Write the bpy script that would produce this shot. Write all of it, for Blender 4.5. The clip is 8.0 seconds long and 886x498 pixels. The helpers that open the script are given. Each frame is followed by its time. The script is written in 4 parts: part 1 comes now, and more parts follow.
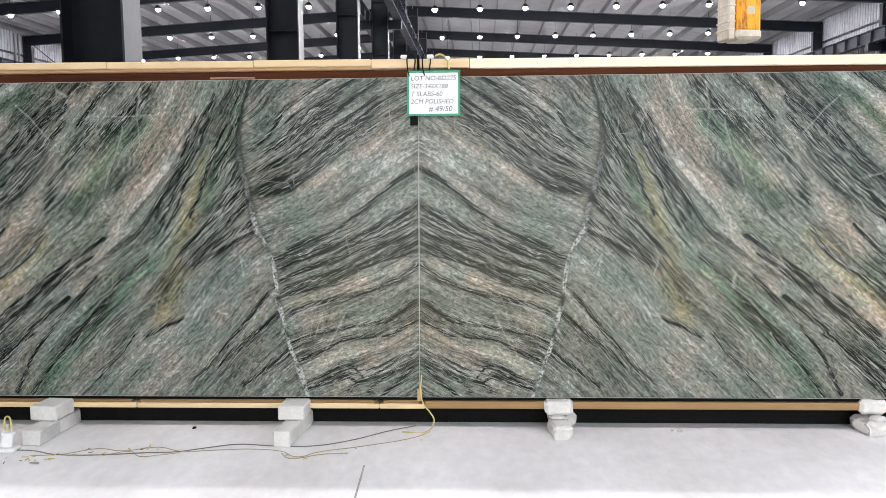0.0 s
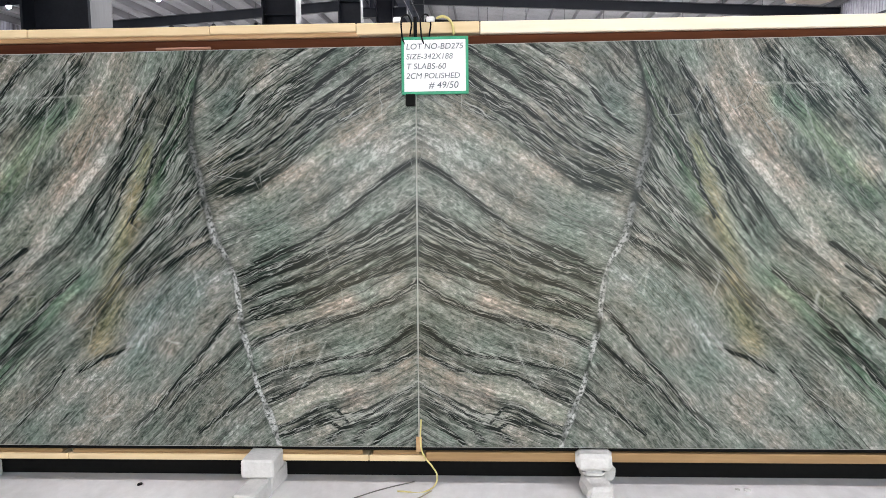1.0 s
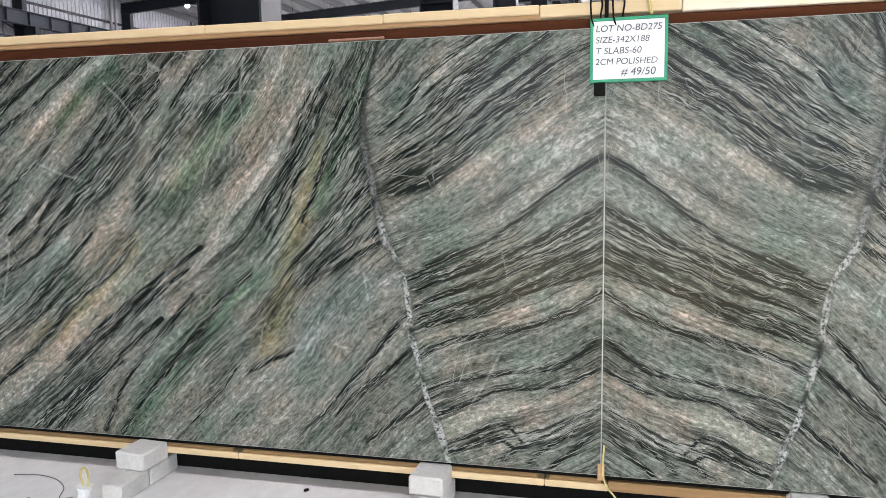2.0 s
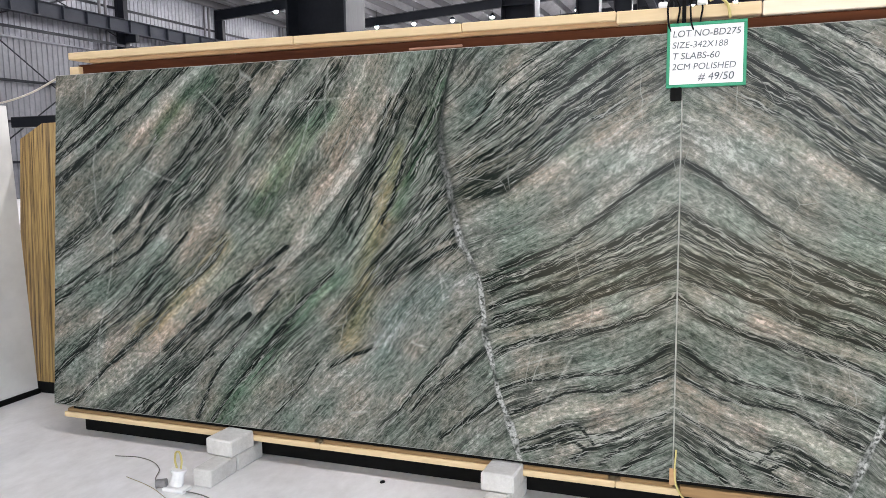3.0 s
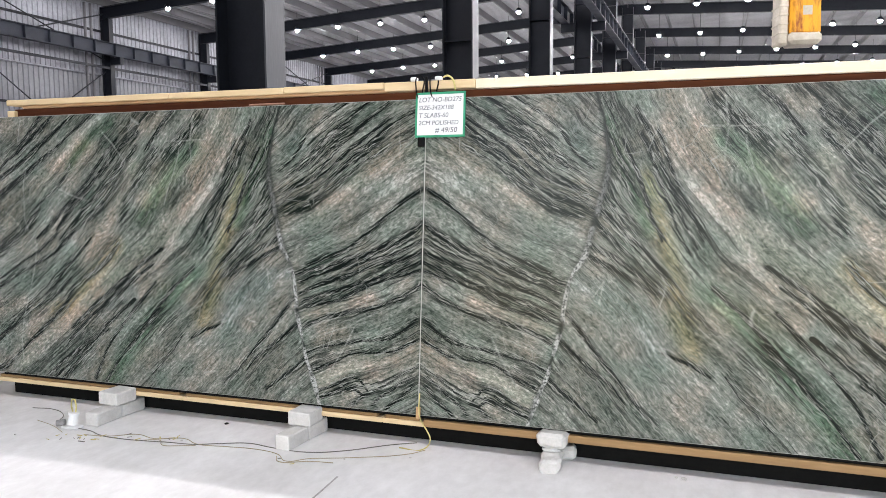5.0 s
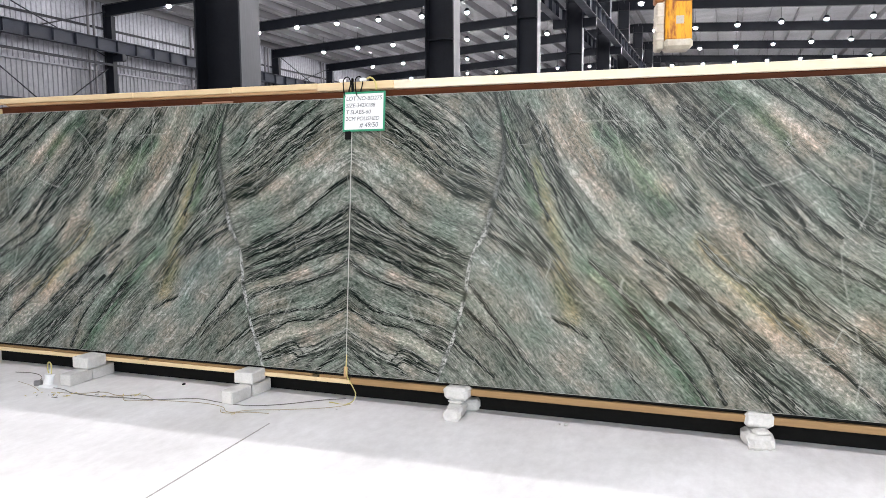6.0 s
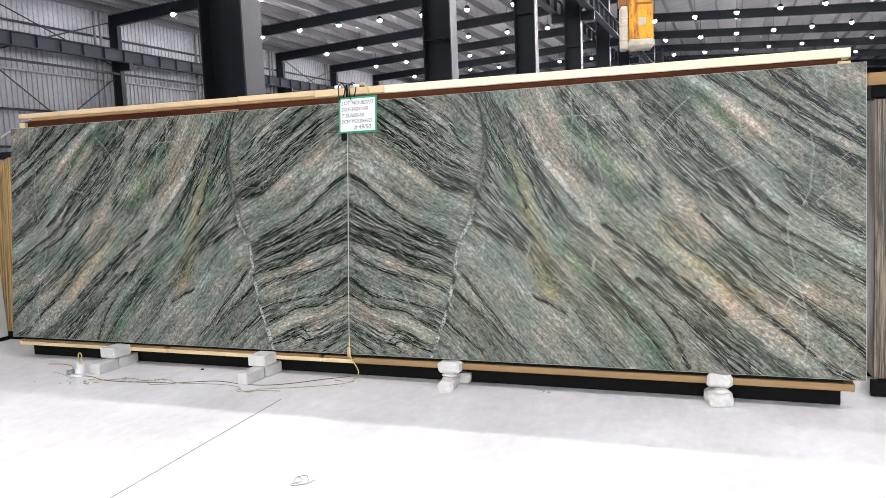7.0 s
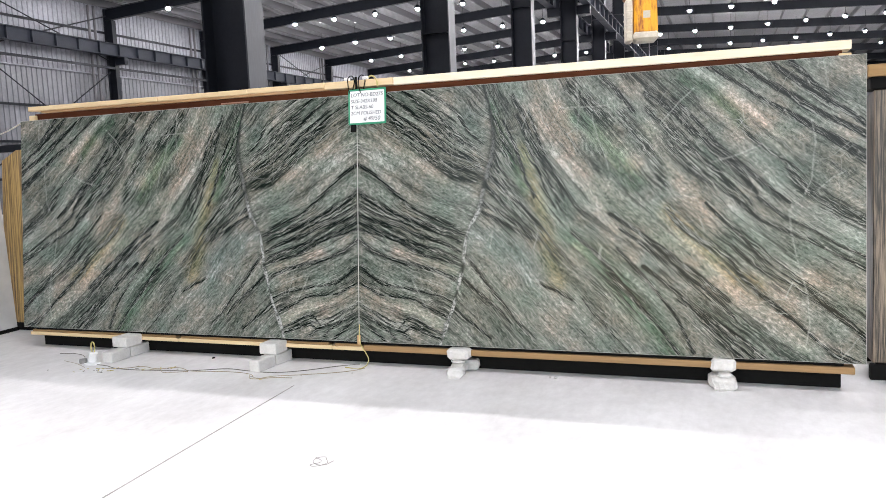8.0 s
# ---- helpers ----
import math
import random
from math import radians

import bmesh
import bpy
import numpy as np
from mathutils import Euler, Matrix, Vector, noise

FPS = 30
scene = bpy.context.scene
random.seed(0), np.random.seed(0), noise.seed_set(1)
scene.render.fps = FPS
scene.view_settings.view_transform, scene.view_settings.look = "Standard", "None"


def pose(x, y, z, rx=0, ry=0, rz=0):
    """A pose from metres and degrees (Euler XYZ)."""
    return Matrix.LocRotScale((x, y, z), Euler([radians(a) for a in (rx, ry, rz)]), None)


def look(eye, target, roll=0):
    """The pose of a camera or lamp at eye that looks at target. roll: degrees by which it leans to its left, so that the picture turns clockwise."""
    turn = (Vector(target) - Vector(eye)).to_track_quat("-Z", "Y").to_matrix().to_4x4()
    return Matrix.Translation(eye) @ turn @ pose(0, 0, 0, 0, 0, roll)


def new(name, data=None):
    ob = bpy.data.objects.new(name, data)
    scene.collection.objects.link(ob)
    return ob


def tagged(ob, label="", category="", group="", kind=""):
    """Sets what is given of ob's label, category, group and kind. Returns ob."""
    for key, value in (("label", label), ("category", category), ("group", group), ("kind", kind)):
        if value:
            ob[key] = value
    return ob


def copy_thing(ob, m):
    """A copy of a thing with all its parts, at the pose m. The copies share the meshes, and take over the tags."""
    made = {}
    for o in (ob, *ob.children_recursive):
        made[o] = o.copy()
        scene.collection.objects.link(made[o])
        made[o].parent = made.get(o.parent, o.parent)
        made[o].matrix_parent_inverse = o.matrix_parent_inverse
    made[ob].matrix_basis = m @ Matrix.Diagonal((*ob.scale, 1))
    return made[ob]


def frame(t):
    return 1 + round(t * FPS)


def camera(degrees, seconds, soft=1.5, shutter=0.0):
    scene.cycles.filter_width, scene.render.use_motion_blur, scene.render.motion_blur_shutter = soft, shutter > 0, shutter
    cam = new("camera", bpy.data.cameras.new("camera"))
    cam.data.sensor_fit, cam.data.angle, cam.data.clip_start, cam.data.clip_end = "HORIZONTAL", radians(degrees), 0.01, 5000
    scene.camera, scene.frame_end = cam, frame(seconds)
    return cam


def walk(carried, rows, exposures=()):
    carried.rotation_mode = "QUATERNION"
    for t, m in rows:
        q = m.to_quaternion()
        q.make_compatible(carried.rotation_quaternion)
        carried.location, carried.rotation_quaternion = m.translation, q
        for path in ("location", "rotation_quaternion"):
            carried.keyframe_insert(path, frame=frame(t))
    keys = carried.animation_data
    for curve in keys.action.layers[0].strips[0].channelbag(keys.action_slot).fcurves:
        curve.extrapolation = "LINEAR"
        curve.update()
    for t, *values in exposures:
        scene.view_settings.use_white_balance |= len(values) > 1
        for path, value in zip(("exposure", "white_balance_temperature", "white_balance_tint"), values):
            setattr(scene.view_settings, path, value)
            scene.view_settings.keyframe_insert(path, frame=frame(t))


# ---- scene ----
cam = camera(60.5, 8.0, soft=0.8)
LEAN_BACK, SLAB_Z = 5.8, 0.195  # the slabs lean on their stack; height of their lower edge
SLAB_POSE = pose(0, 0, SLAB_Z, -LEAN_BACK, 0, 0)
PATH = [
    (0, (0.33, -4.342, 1.499), (0.245, -2.354, 1.302), -0.5),
    (0.5, (0.355, -3.835, 1.493), (0.252, -1.849, 1.287), -0.7),
    (1, (0.308, -3.426, 1.505), (0.202, -1.441, 1.287), -0.8),
    (1.5, (0.215, -3.189, 1.532), (0.011, -1.213, 1.3), -0.8),
    (2, (0.117, -3.129, 1.552), (-0.367, -1.205, 1.305), -1.0),
    (2.2, (0.102, -3.123, 1.555), (-0.486, -1.228, 1.303), -1.2),
    (3.3, (0.256, -3.294, 1.571), (-0.43, -1.43, 1.331), -1.0),
    (3.5, (0.381, -3.368, 1.57), (-0.3, -1.503, 1.332), -0.9),
    (4, (0.757, -3.575, 1.574), (0.076, -1.707, 1.358), -0.9),
    (4.5, (1.172, -3.823, 1.597), (0.5, -1.95, 1.396), -0.7),
    (5, (1.614, -4.095, 1.603), (0.949, -2.218, 1.414), -0.4),
    (5.2, (1.774, -4.19, 1.6), (1.113, -2.313, 1.405), -0.8),
    (6.3, (2.535, -4.655, 1.544), (1.846, -2.789, 1.343), -0.5),
    (6.5, (2.618, -4.745, 1.541), (1.919, -2.881, 1.346), -1.2),
    (7, (2.668, -4.949, 1.541), (1.961, -3.09, 1.332), -2.4),
    (7.5, (2.675, -5.067, 1.539), (1.969, -3.208, 1.321), -2.6),
    (8, (2.607, -5.09, 1.518), (1.914, -3.227, 1.294), -2.5),
]
walk(cam, [(t, look(eye, target, roll)) for t, eye, target, roll in PATH])

# ---- light ----
world = bpy.data.worlds.new("sky")
scene.world = world
world.use_nodes = True
wn = world.node_tree
sky = wn.nodes.new("ShaderNodeTexSky")
sky.sky_type, sky.sun_disc = "NISHITA", False
SUN_EL, SUN_AZ = 35.0, 182.0  # degrees; azimuth clockwise from the depth axis
sky.sun_elevation, sky.sun_rotation = radians(SUN_EL), radians(SUN_AZ)
wn.links.new(sky.outputs[0], wn.nodes["Background"].inputs[0])
wn.nodes["Background"].inputs[1].default_value = 0.15
sun = new("sun", bpy.data.lights.new("sun", "SUN"))
sun.data.energy, sun.data.angle, sun.data.color = 0.36, radians(1.2), (1.0, 0.95, 0.88)
_d = Vector((math.sin(radians(SUN_AZ)) * math.cos(radians(SUN_EL)), math.cos(radians(SUN_AZ)) * math.cos(radians(SUN_EL)), math.sin(radians(SUN_EL))))
sun.matrix_world = look(_d * 60, (0, 0, 0))
scene.view_settings.exposure = 1.52


# ---- materials ----
def material(name, colour, rough=0.6, metal=0.0):
    m = bpy.data.materials.new(name)
    m.use_nodes = True
    b = m.node_tree.nodes["Principled BSDF"]
    b.inputs["Base Color"].default_value = (*colour, 1)
    b.inputs["Roughness"].default_value, b.inputs["Metallic"].default_value = rough, metal
    return m, m.node_tree, b


def node(tree, kind, **values):
    n = tree.nodes.new("ShaderNode" + kind)
    for key, value in values.items():
        n.inputs[key].default_value = value
    return n


def ramp(tree, source, stops):
    r = tree.nodes.new("ShaderNodeValToRGB")
    while len(r.color_ramp.elements) < len(stops):
        r.color_ramp.elements.new(0.5)
    for e, (at, c) in zip(r.color_ramp.elements, stops):
        e.position, e.color = at, (*c, 1)
    tree.links.new(source, r.inputs[0])
    return r.outputs[0]


def mixed(tree, factor, a, b, blend="MIX"):
    m = tree.nodes.new("ShaderNodeMix")
    m.data_type, m.blend_type = "RGBA", blend
    for socket, value in ((m.inputs[0], factor), (m.inputs[6], a), (m.inputs[7], b)):
        if isinstance(value, bpy.types.NodeSocket):
            tree.links.new(value, socket)
        else:
            socket.default_value = value if isinstance(value, float) else (*value, 1)
    return m.outputs[2]


def bump(tree, shader, height, strength, distance=0.002):
    b = node(tree, "Bump", Strength=strength, Distance=distance)
    tree.links.new(height, b.inputs["Height"])
    tree.links.new(b.outputs[0], shader.inputs["Normal"])


def worn(name, dark, light, rough=(0.5, 0.8), scale=3.0, fine=40.0, stretch=(1, 1, 1), metal=0.0, relief=0.3, spread=(0.32, 0.68), gloss=0.5):
    """A painted or mineral surface with stains at two scales and a fine relief."""
    m, t, b = material(name, light, 0.6, metal)
    co = node(t, "TexCoord")
    mp = node(t, "Mapping", Scale=stretch)
    t.links.new(co.outputs["Object"], mp.inputs[0])
    big = node(t, "TexNoise", Scale=scale, Detail=6.0, Roughness=0.6)
    small = node(t, "TexNoise", Scale=fine, Detail=4.0, Roughness=0.65)
    for n in (big, small):
        t.links.new(mp.outputs[0], n.inputs["Vector"])
    f = mixed(t, 0.4, big.outputs[0], small.outputs[0])
    t.links.new(ramp(t, f, [(spread[0], dark), (spread[1], light)]), b.inputs["Base Color"])
    t.links.new(ramp(t, big.outputs[0], [(0.3, (rough[0],) * 3), (0.7, (rough[1],) * 3)]), b.inputs["Roughness"])
    bump(t, b, small.outputs[0], relief)
    b.inputs["Specular IOR Level"].default_value = gloss
    return m


def glow(name, colour, strength):
    m, t, b = material(name, (0.8, 0.8, 0.8))
    b.inputs["Emission Color"].default_value = (*colour, 1)
    b.inputs["Emission Strength"].default_value = strength
    return m


M_FLOOR = worn("concrete floor", (0.60, 0.59, 0.585), (0.84, 0.835, 0.84), (0.45, 0.75), 1.4, 14.0, (1.0, 0.55, 1.0))
M_STEEL = worn("dark painted steel", (0.004, 0.005, 0.008), (0.010, 0.012, 0.017), (0.35, 0.6), 1.5, 30.0)
M_STEEL.node_tree.nodes["Principled BSDF"].inputs["Specular IOR Level"].default_value = 0.15
M_FLANGE_LIT = worn("lit flange grey", (0.016, 0.019, 0.026), (0.042, 0.048, 0.060), (0.4, 0.6), 4.0, 40.0, (1, 1, 0.15))
M_SHEET = worn("ribbed wall sheet", (0.11, 0.114, 0.134), (0.27, 0.275, 0.315), (0.4, 0.6), 0.5, 6.0)
M_ROOF = worn("roof sheet", (0.20, 0.205, 0.215), (0.31, 0.31, 0.325), (0.5, 0.7), 0.4, 5.0)
M_PINE = worn("pale pine", (0.58, 0.43, 0.24), (0.74, 0.58, 0.36), (0.6, 0.8), 3.0, 30.0, (0.15, 2, 2))
M_BROWN = worn("red brown plank", (0.060, 0.016, 0.006), (0.130, 0.042, 0.016), (0.6, 0.8), 3.0, 30.0, (0.15, 2, 2), gloss=0.15)
M_BLOCK = worn("cast concrete block", (0.46, 0.45, 0.43), (0.66, 0.65, 0.63), (0.8, 0.95), 6.0, 60.0, relief=0.7)
M_LAMP = glow("lamp light", (1.0, 0.965, 0.985), 330.0)
# near black for fittings, and for gaps under slabs where only shade lies
M_BLACK = worn("black fittings and gap shade", (0.003, 0.003, 0.003), (0.008, 0.008, 0.008), (0.7, 0.9), gloss=0.1)
M_DIRT = worn("outside ground", (0.22, 0.2, 0.17), (0.34, 0.32, 0.28), (0.8, 0.95), 0.3, 4.0)


M_GIRDER = worn("blue grey girder", (0.007, 0.009, 0.015), (0.020, 0.024, 0.034), (0.5, 0.7), 2.0, 30.0, gloss=0.2)
M_PURLIN = worn("dull purlin", (0.05, 0.05, 0.055), (0.09, 0.09, 0.10), (0.4, 0.6), 2.0, 30.0)
M_SKIRT = worn("grey skirt sheet", (0.085, 0.088, 0.10), (0.165, 0.17, 0.19), (0.4, 0.6), 0.5, 6.0)
# darker pine: the wedge, and the painted shade under the top planks
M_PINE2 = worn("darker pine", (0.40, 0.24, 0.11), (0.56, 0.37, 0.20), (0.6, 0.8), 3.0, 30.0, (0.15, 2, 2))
M_PINE3 = worn("bleached pine", (0.70, 0.60, 0.44), (0.84, 0.76, 0.60), (0.6, 0.8), 3.0, 30.0, (0.15, 2, 2))
M_PINE4 = worn("honey pine", (0.20, 0.115, 0.045), (0.34, 0.21, 0.09), (0.6, 0.8), 3.0, 30.0, (0.15, 2, 2))
M_BROWN2 = worn("pink brown batten", (0.30, 0.15, 0.10), (0.40, 0.22, 0.15), (0.6, 0.8), 3.0, 30.0)
M_GREEN = worn("green tape", (0.01, 0.22, 0.11), (0.03, 0.34, 0.18), (0.35, 0.5), 8.0, 60.0, relief=0.1)
M_WHITE = worn("white plastic", (0.70, 0.71, 0.72), (0.82, 0.82, 0.82), (0.3, 0.5), 8.0, 60.0, relief=0.1)
M_INK = worn("marker ink", (0.05, 0.06, 0.075), (0.14, 0.16, 0.18), (0.6, 0.8), 30.0, 200.0)
M_YELLOW = worn("yellow plastic", (0.46, 0.38, 0.12), (0.62, 0.55, 0.24), (0.4, 0.6), 10.0, 80.0)
M_CABLE = worn("grey cable", (0.10, 0.10, 0.09), (0.20, 0.19, 0.17), (0.5, 0.7), 6.0, 60.0)
M_CABLE2 = worn("tan cable", (0.28, 0.24, 0.15), (0.44, 0.38, 0.26), (0.5, 0.7), 6.0, 60.0)
M_CHROME = worn("dull metal", (0.25, 0.25, 0.25), (0.4, 0.4, 0.4), (0.25, 0.4), 8.0, 60.0, metal=0.8)
M_JOINT = worn("joint filler", (0.14, 0.135, 0.13), (0.52, 0.51, 0.50), (0.8, 0.9), 4.0, 40.0)
M_ORANGE = worn("scraped orange paint", (0.30, 0.075, 0.008), (0.86, 0.40, 0.02), (0.4, 0.6), 9.0, 40.0, (1.6, 1.6, 0.4), spread=(0.40, 0.55))
M_PAD = worn("pale dusty pad", (0.46, 0.40, 0.32), (0.72, 0.68, 0.60), (0.7, 0.9), 9.0, 60.0)
M_RUST = worn("rusty plate", (0.16, 0.05, 0.015), (0.34, 0.14, 0.04), (0.6, 0.8), 12.0, 70.0)
M_WHITEMARBLE = worn("white marble", (0.58, 0.58, 0.58), (0.80, 0.80, 0.79), (0.15, 0.25), 1.2, 3.0, (0.7, 1, 1.6), relief=0.02)
M_BROWNSTONE = worn("brown striped stone", (0.035, 0.015, 0.005), (0.50, 0.33, 0.12), (0.3, 0.5), 9.0, 40.0, (7.0, 1, 0.12), relief=0.1, spread=(0.40, 0.58))
M_BROWNSTONE2 = worn("dark striped stone", (0.006, 0.004, 0.003), (0.34, 0.26, 0.19), (0.3, 0.5), 7.0, 30.0, (5.0, 1, 0.15), relief=0.1, spread=(0.46, 0.64))


# ---- building helpers ----
def mesh(name, bm, mat, parent=None, label="", smooth=False):
    me = bpy.data.meshes.new(name)
    bm.to_mesh(me)
    bm.free()
    me.materials.append(mat)
    if smooth:
        for p in me.polygons:
            p.use_smooth = True
    ob = new(name, me)
    if parent is not None:
        ob.parent = parent
    if label:
        ob["label"] = label
    return ob


def part(name, bm, mat, parent, label="", smooth=False):
    return mesh(name, bm, mat, parent, label, smooth)


def empty(name, m=None):
    ob = new(name)
    if m is not None:
        ob.matrix_world = m
    return ob


def add_box(bm, lo, hi, bevel=0.0, m=None):
    """A box from corner to corner, its edges bevelled."""
    made = bmesh.ops.create_cube(bm, size=1)["verts"]
    lo, hi = Vector(lo), Vector(hi)
    for v in made:
        v.co = Vector([(lo[i] + hi[i]) / 2 + v.co[i] * (hi[i] - lo[i]) for i in range(3)])
    if bevel:
        edges = list({e for v in made for e in v.link_edges})
        res = bmesh.ops.bevel(bm, geom=edges, offset=bevel, segments=1, affect="EDGES")
        made = list({v for f in res["faces"] for v in f.verts} | {v for v in made if v.is_valid})
    if m is not None:
        for v in made:
            v.co = m @ v.co
    return made


def box(lo, hi, bevel=0.0, m=None):
    bm = bmesh.new()
    add_box(bm, lo, hi, bevel, m)
    return bm


def add_rod(bm, a, b, r, sides=8, r2=None):
    a, b = Vector(a), Vector(b)
    m = Matrix.Translation((a + b) / 2) @ (b - a).to_track_quat("Z", "Y").to_matrix().to_4x4()
    bmesh.ops.create_cone(bm, cap_ends=True, segments=sides, radius1=r, radius2=r if r2 is None else r2, depth=(b - a).length, matrix=m)


def tube(name, points, r, mat, parent=None, label=""):
    """A round cable or wire along points."""
    cu = bpy.data.curves.new(name, "CURVE")
    cu.dimensions, cu.bevel_depth, cu.bevel_resolution, cu.resolution_u = "3D", r, 2, 6
    sp = cu.splines.new("BEZIER")
    sp.bezier_points.add(len(points) - 1)
    for p, c in zip(sp.bezier_points, points):
        p.co = c
        p.handle_left_type = p.handle_right_type = "AUTO"
    cu.materials.append(mat)
    ob = new(name, cu)
    if parent is not None:
        ob.parent = parent
    if label:
        ob["label"] = label
    return ob


# ---- the hall: u to the right, v in depth, from the middle row of columns ----
HALL = pose(-3.84, 4.20, 0, 0, 0, -0.3)
BAY, SPAN, FRAMES, NEAR, FAR = 8.25, 25.7, range(-1, 12), -13.5, 99.0
EAVE, RIDGE = 11.0, 12.4  # underside of the roof sheets


def roof_z(u):
    return RIDGE - (RIDGE - EAVE) * abs(u) / SPAN


def hall_ob(name, bm, mat, parent=None, label=""):
    ob = mesh(name, bm, mat, parent, label)
    if parent is None:
        ob.matrix_world = HALL
    return ob


ground = tagged(mesh("ground", box((-900, -900, -0.3), (900, 900, -0.12)), M_DIRT), "dusty bare ground outside the hall", "ground", kind="structure")
floor = tagged(hall_ob("floor", box((-SPAN - 0.2, NEAR, -0.1), (SPAN + 0.2, FAR, 0)), M_FLOOR), "pale grey smooth concrete factory floor with scuffs", "floor", kind="structure")


def ibeam(bm, a, b, depth, flange, t=0.02):
    """An I-section from a to b: depth in the upright plane of the beam."""
    a, b = Vector(a), Vector(b)
    d = (b - a).normalized()
    side = d.cross(Vector((0, 0, 1))).normalized()
    up = side.cross(d)
    m = Matrix((side, d, up)).transposed().to_4x4()
    m.translation = a
    ln = (b - a).length
    add_box(bm, (-t / 2, 0, -depth / 2 + t), (t / 2, ln, depth / 2 - t), 0, m)
    add_box(bm, (-flange / 2, 0, depth / 2 - t), (flange / 2, ln, depth / 2), 0, m)
    add_box(bm, (-flange / 2, 0, -depth / 2), (flange / 2, ln, -depth / 2 + t), 0, m)


for k in FRAMES:
    v = k * BAY
    fr = empty("portal_frame", HALL @ pose(0, v, 0))
    tagged(fr, "dark painted steel portal frame with deep rafters", "steel frame", "portal frames of the hall", "structure")
    if k >= 0:
        bm = bmesh.new()
        add_box(bm, (-0.33, -0.012, 0), (0.33, 0.012, RIDGE - 0.4))
        add_box(bm, (-0.355, -0.22, 0), (-0.33, 0.22, RIDGE - 0.4))
        for z in (2.4, 4.6, 6.6, 8.8, 10.4):
            add_box(bm, (-0.33, -0.2, z), (0.33, -0.012, z + 0.014))
        part("column", bm, M_STEEL, fr)
        # only the right flange is paler: the light falling on it is in its colour
        part("column_flange", box((0.33, -0.22, 0), (0.355, 0.22, RIDGE - 0.4)), M_FLANGE_LIT, fr, "right flange in a paler streaked grey for the light on it")
        for s in (-1, 1):
            bm = bmesh.new()
            add_box(bm, (s * 0.64 - 0.29, -0.14, 7.68), (s * 0.64 + 0.29, 0.14, 8.05))
            part("corbel", bm, M_STEEL, fr)
    for s in (-1, 1):
        bm = bmesh.new()
        add_box(bm, (min(s * SPAN, s * (SPAN - 0.55)), -0.012, 0), (max(s * SPAN, s * (SPAN - 0.55)), 0.012, EAVE - 0.7))
        add_box(bm, (s * (SPAN - 0.56) - 0.012, -0.15, 0), (s * (SPAN - 0.56) + 0.012, 0.15, EAVE - 0.9))
        add_box(bm, (s * (SPAN - 0.02) - 0.012, -0.15, 0), (s * (SPAN - 0.02) + 0.012, 0.15, EAVE - 0.3))
        if (k, s) == (2, -1):
            bm.free()
        else:
            part("wall_post", bm, M_STEEL, fr)
        bm = bmesh.new()
        add_box(bm, (s * (SPAN - 0.9) - 0.32, -0.13, 7.68), (s * (SPAN - 0.9) + 0.32, 0.13, 8.05))
        part("corbel", bm, M_STEEL, fr)
        bm = bmesh.new()
        ibeam(bm, (s * SPAN, 0, EAVE - 0.58), (0, 0, RIDGE - 0.52), 0.62, 0.26)
        part("rafter", bm, M_STEEL, fr)

# crane girders on the wall posts and on the middle columns
for u in (-SPAN + 1.0, -0.78, 0.78, SPAN - 1.0):
    bm = bmesh.new()
    ibeam(bm, (u, NEAR + 1, 8.40), (u, FAR - 1, 8.40), 0.66, 0.34, 0.03)
    v = NEAR + 1.5
    while v < FAR - 2:
        add_box(bm, (u - 0.16, v, 8.10), (u + 0.16, v + 0.02, 8.70))
        v += 1.4
    g = tagged(hall_ob("crane_girder", bm, M_GIRDER), "blue-grey crane runway girder with web stiffeners", "crane girder", "crane runway girders", "structure")
for s in (-1, 1):
    bm = bmesh.new()
    add_box(bm, (s * (SPAN - 0.5) - 0.05, NEAR + 1, 7.45), (s * (SPAN - 0.5) + 0.05, FAR - 1, 7.57))
    tagged(hall_ob("wall_strut", bm, M_STEEL), "dark steel strut running along the wall posts", "strut", kind="structure")
for k in (1, 2, 5, 8):
    for a, b in (((0.3, 10.3), (BAY - 0.3, 7.9)), ((0.3, 7.8), (BAY - 0.3, 10.3)), ((0.3, 7.3), (BAY - 0.3, 2.2)), ((0.3, 2.2), (BAY - 0.3, 7.3))):
        bm = bmesh.new()
        add_rod(bm, (-SPAN + 0.35, k * BAY + a[0], a[1]), (-SPAN + 0.35, k * BAY + b[0], b[1]), 0.035, 6)
        tagged(hall_ob("wall_brace", bm, M_STEEL), "thin dark steel bracing rod across a wall bay", "brace", "wall braces", "structure")

# rain pipes beside the wall posts
for k in range(1, 7):
    for dv in (-1.5, -1.1):
        bm = bmesh.new()
        add_rod(bm, (-SPAN + 0.3, k * BAY + dv, 0), (-SPAN + 0.3, k * BAY + dv, EAVE - 0.3), 0.07, 8)
        tagged(hall_ob("rain_pipe", bm, M_PURLIN), "dull grey rain pipe running down the cladding", "pipe", "rain pipes", "structure")

# roof sheets with ribs, purlins
def ribbed(bm, at, length, across, pitch=0.3, h=0.045):
    """A ribbed sheet: at(l, w, d) gives the place; ribs run across."""
    n = int(length / pitch)
    rows = []
    for i in range(n):
        for f, d in ((0.0, 0), (0.55, 0), (0.65, h), (0.9, h)):
            rows.append([bm.verts.new(at((i + f) * pitch, w, d)) for w in across])
    for a, b in zip(rows, rows[1:]):
        for j in range(len(across) - 1):
            bm.faces.new((a[j], a[j + 1], b[j + 1], b[j]))


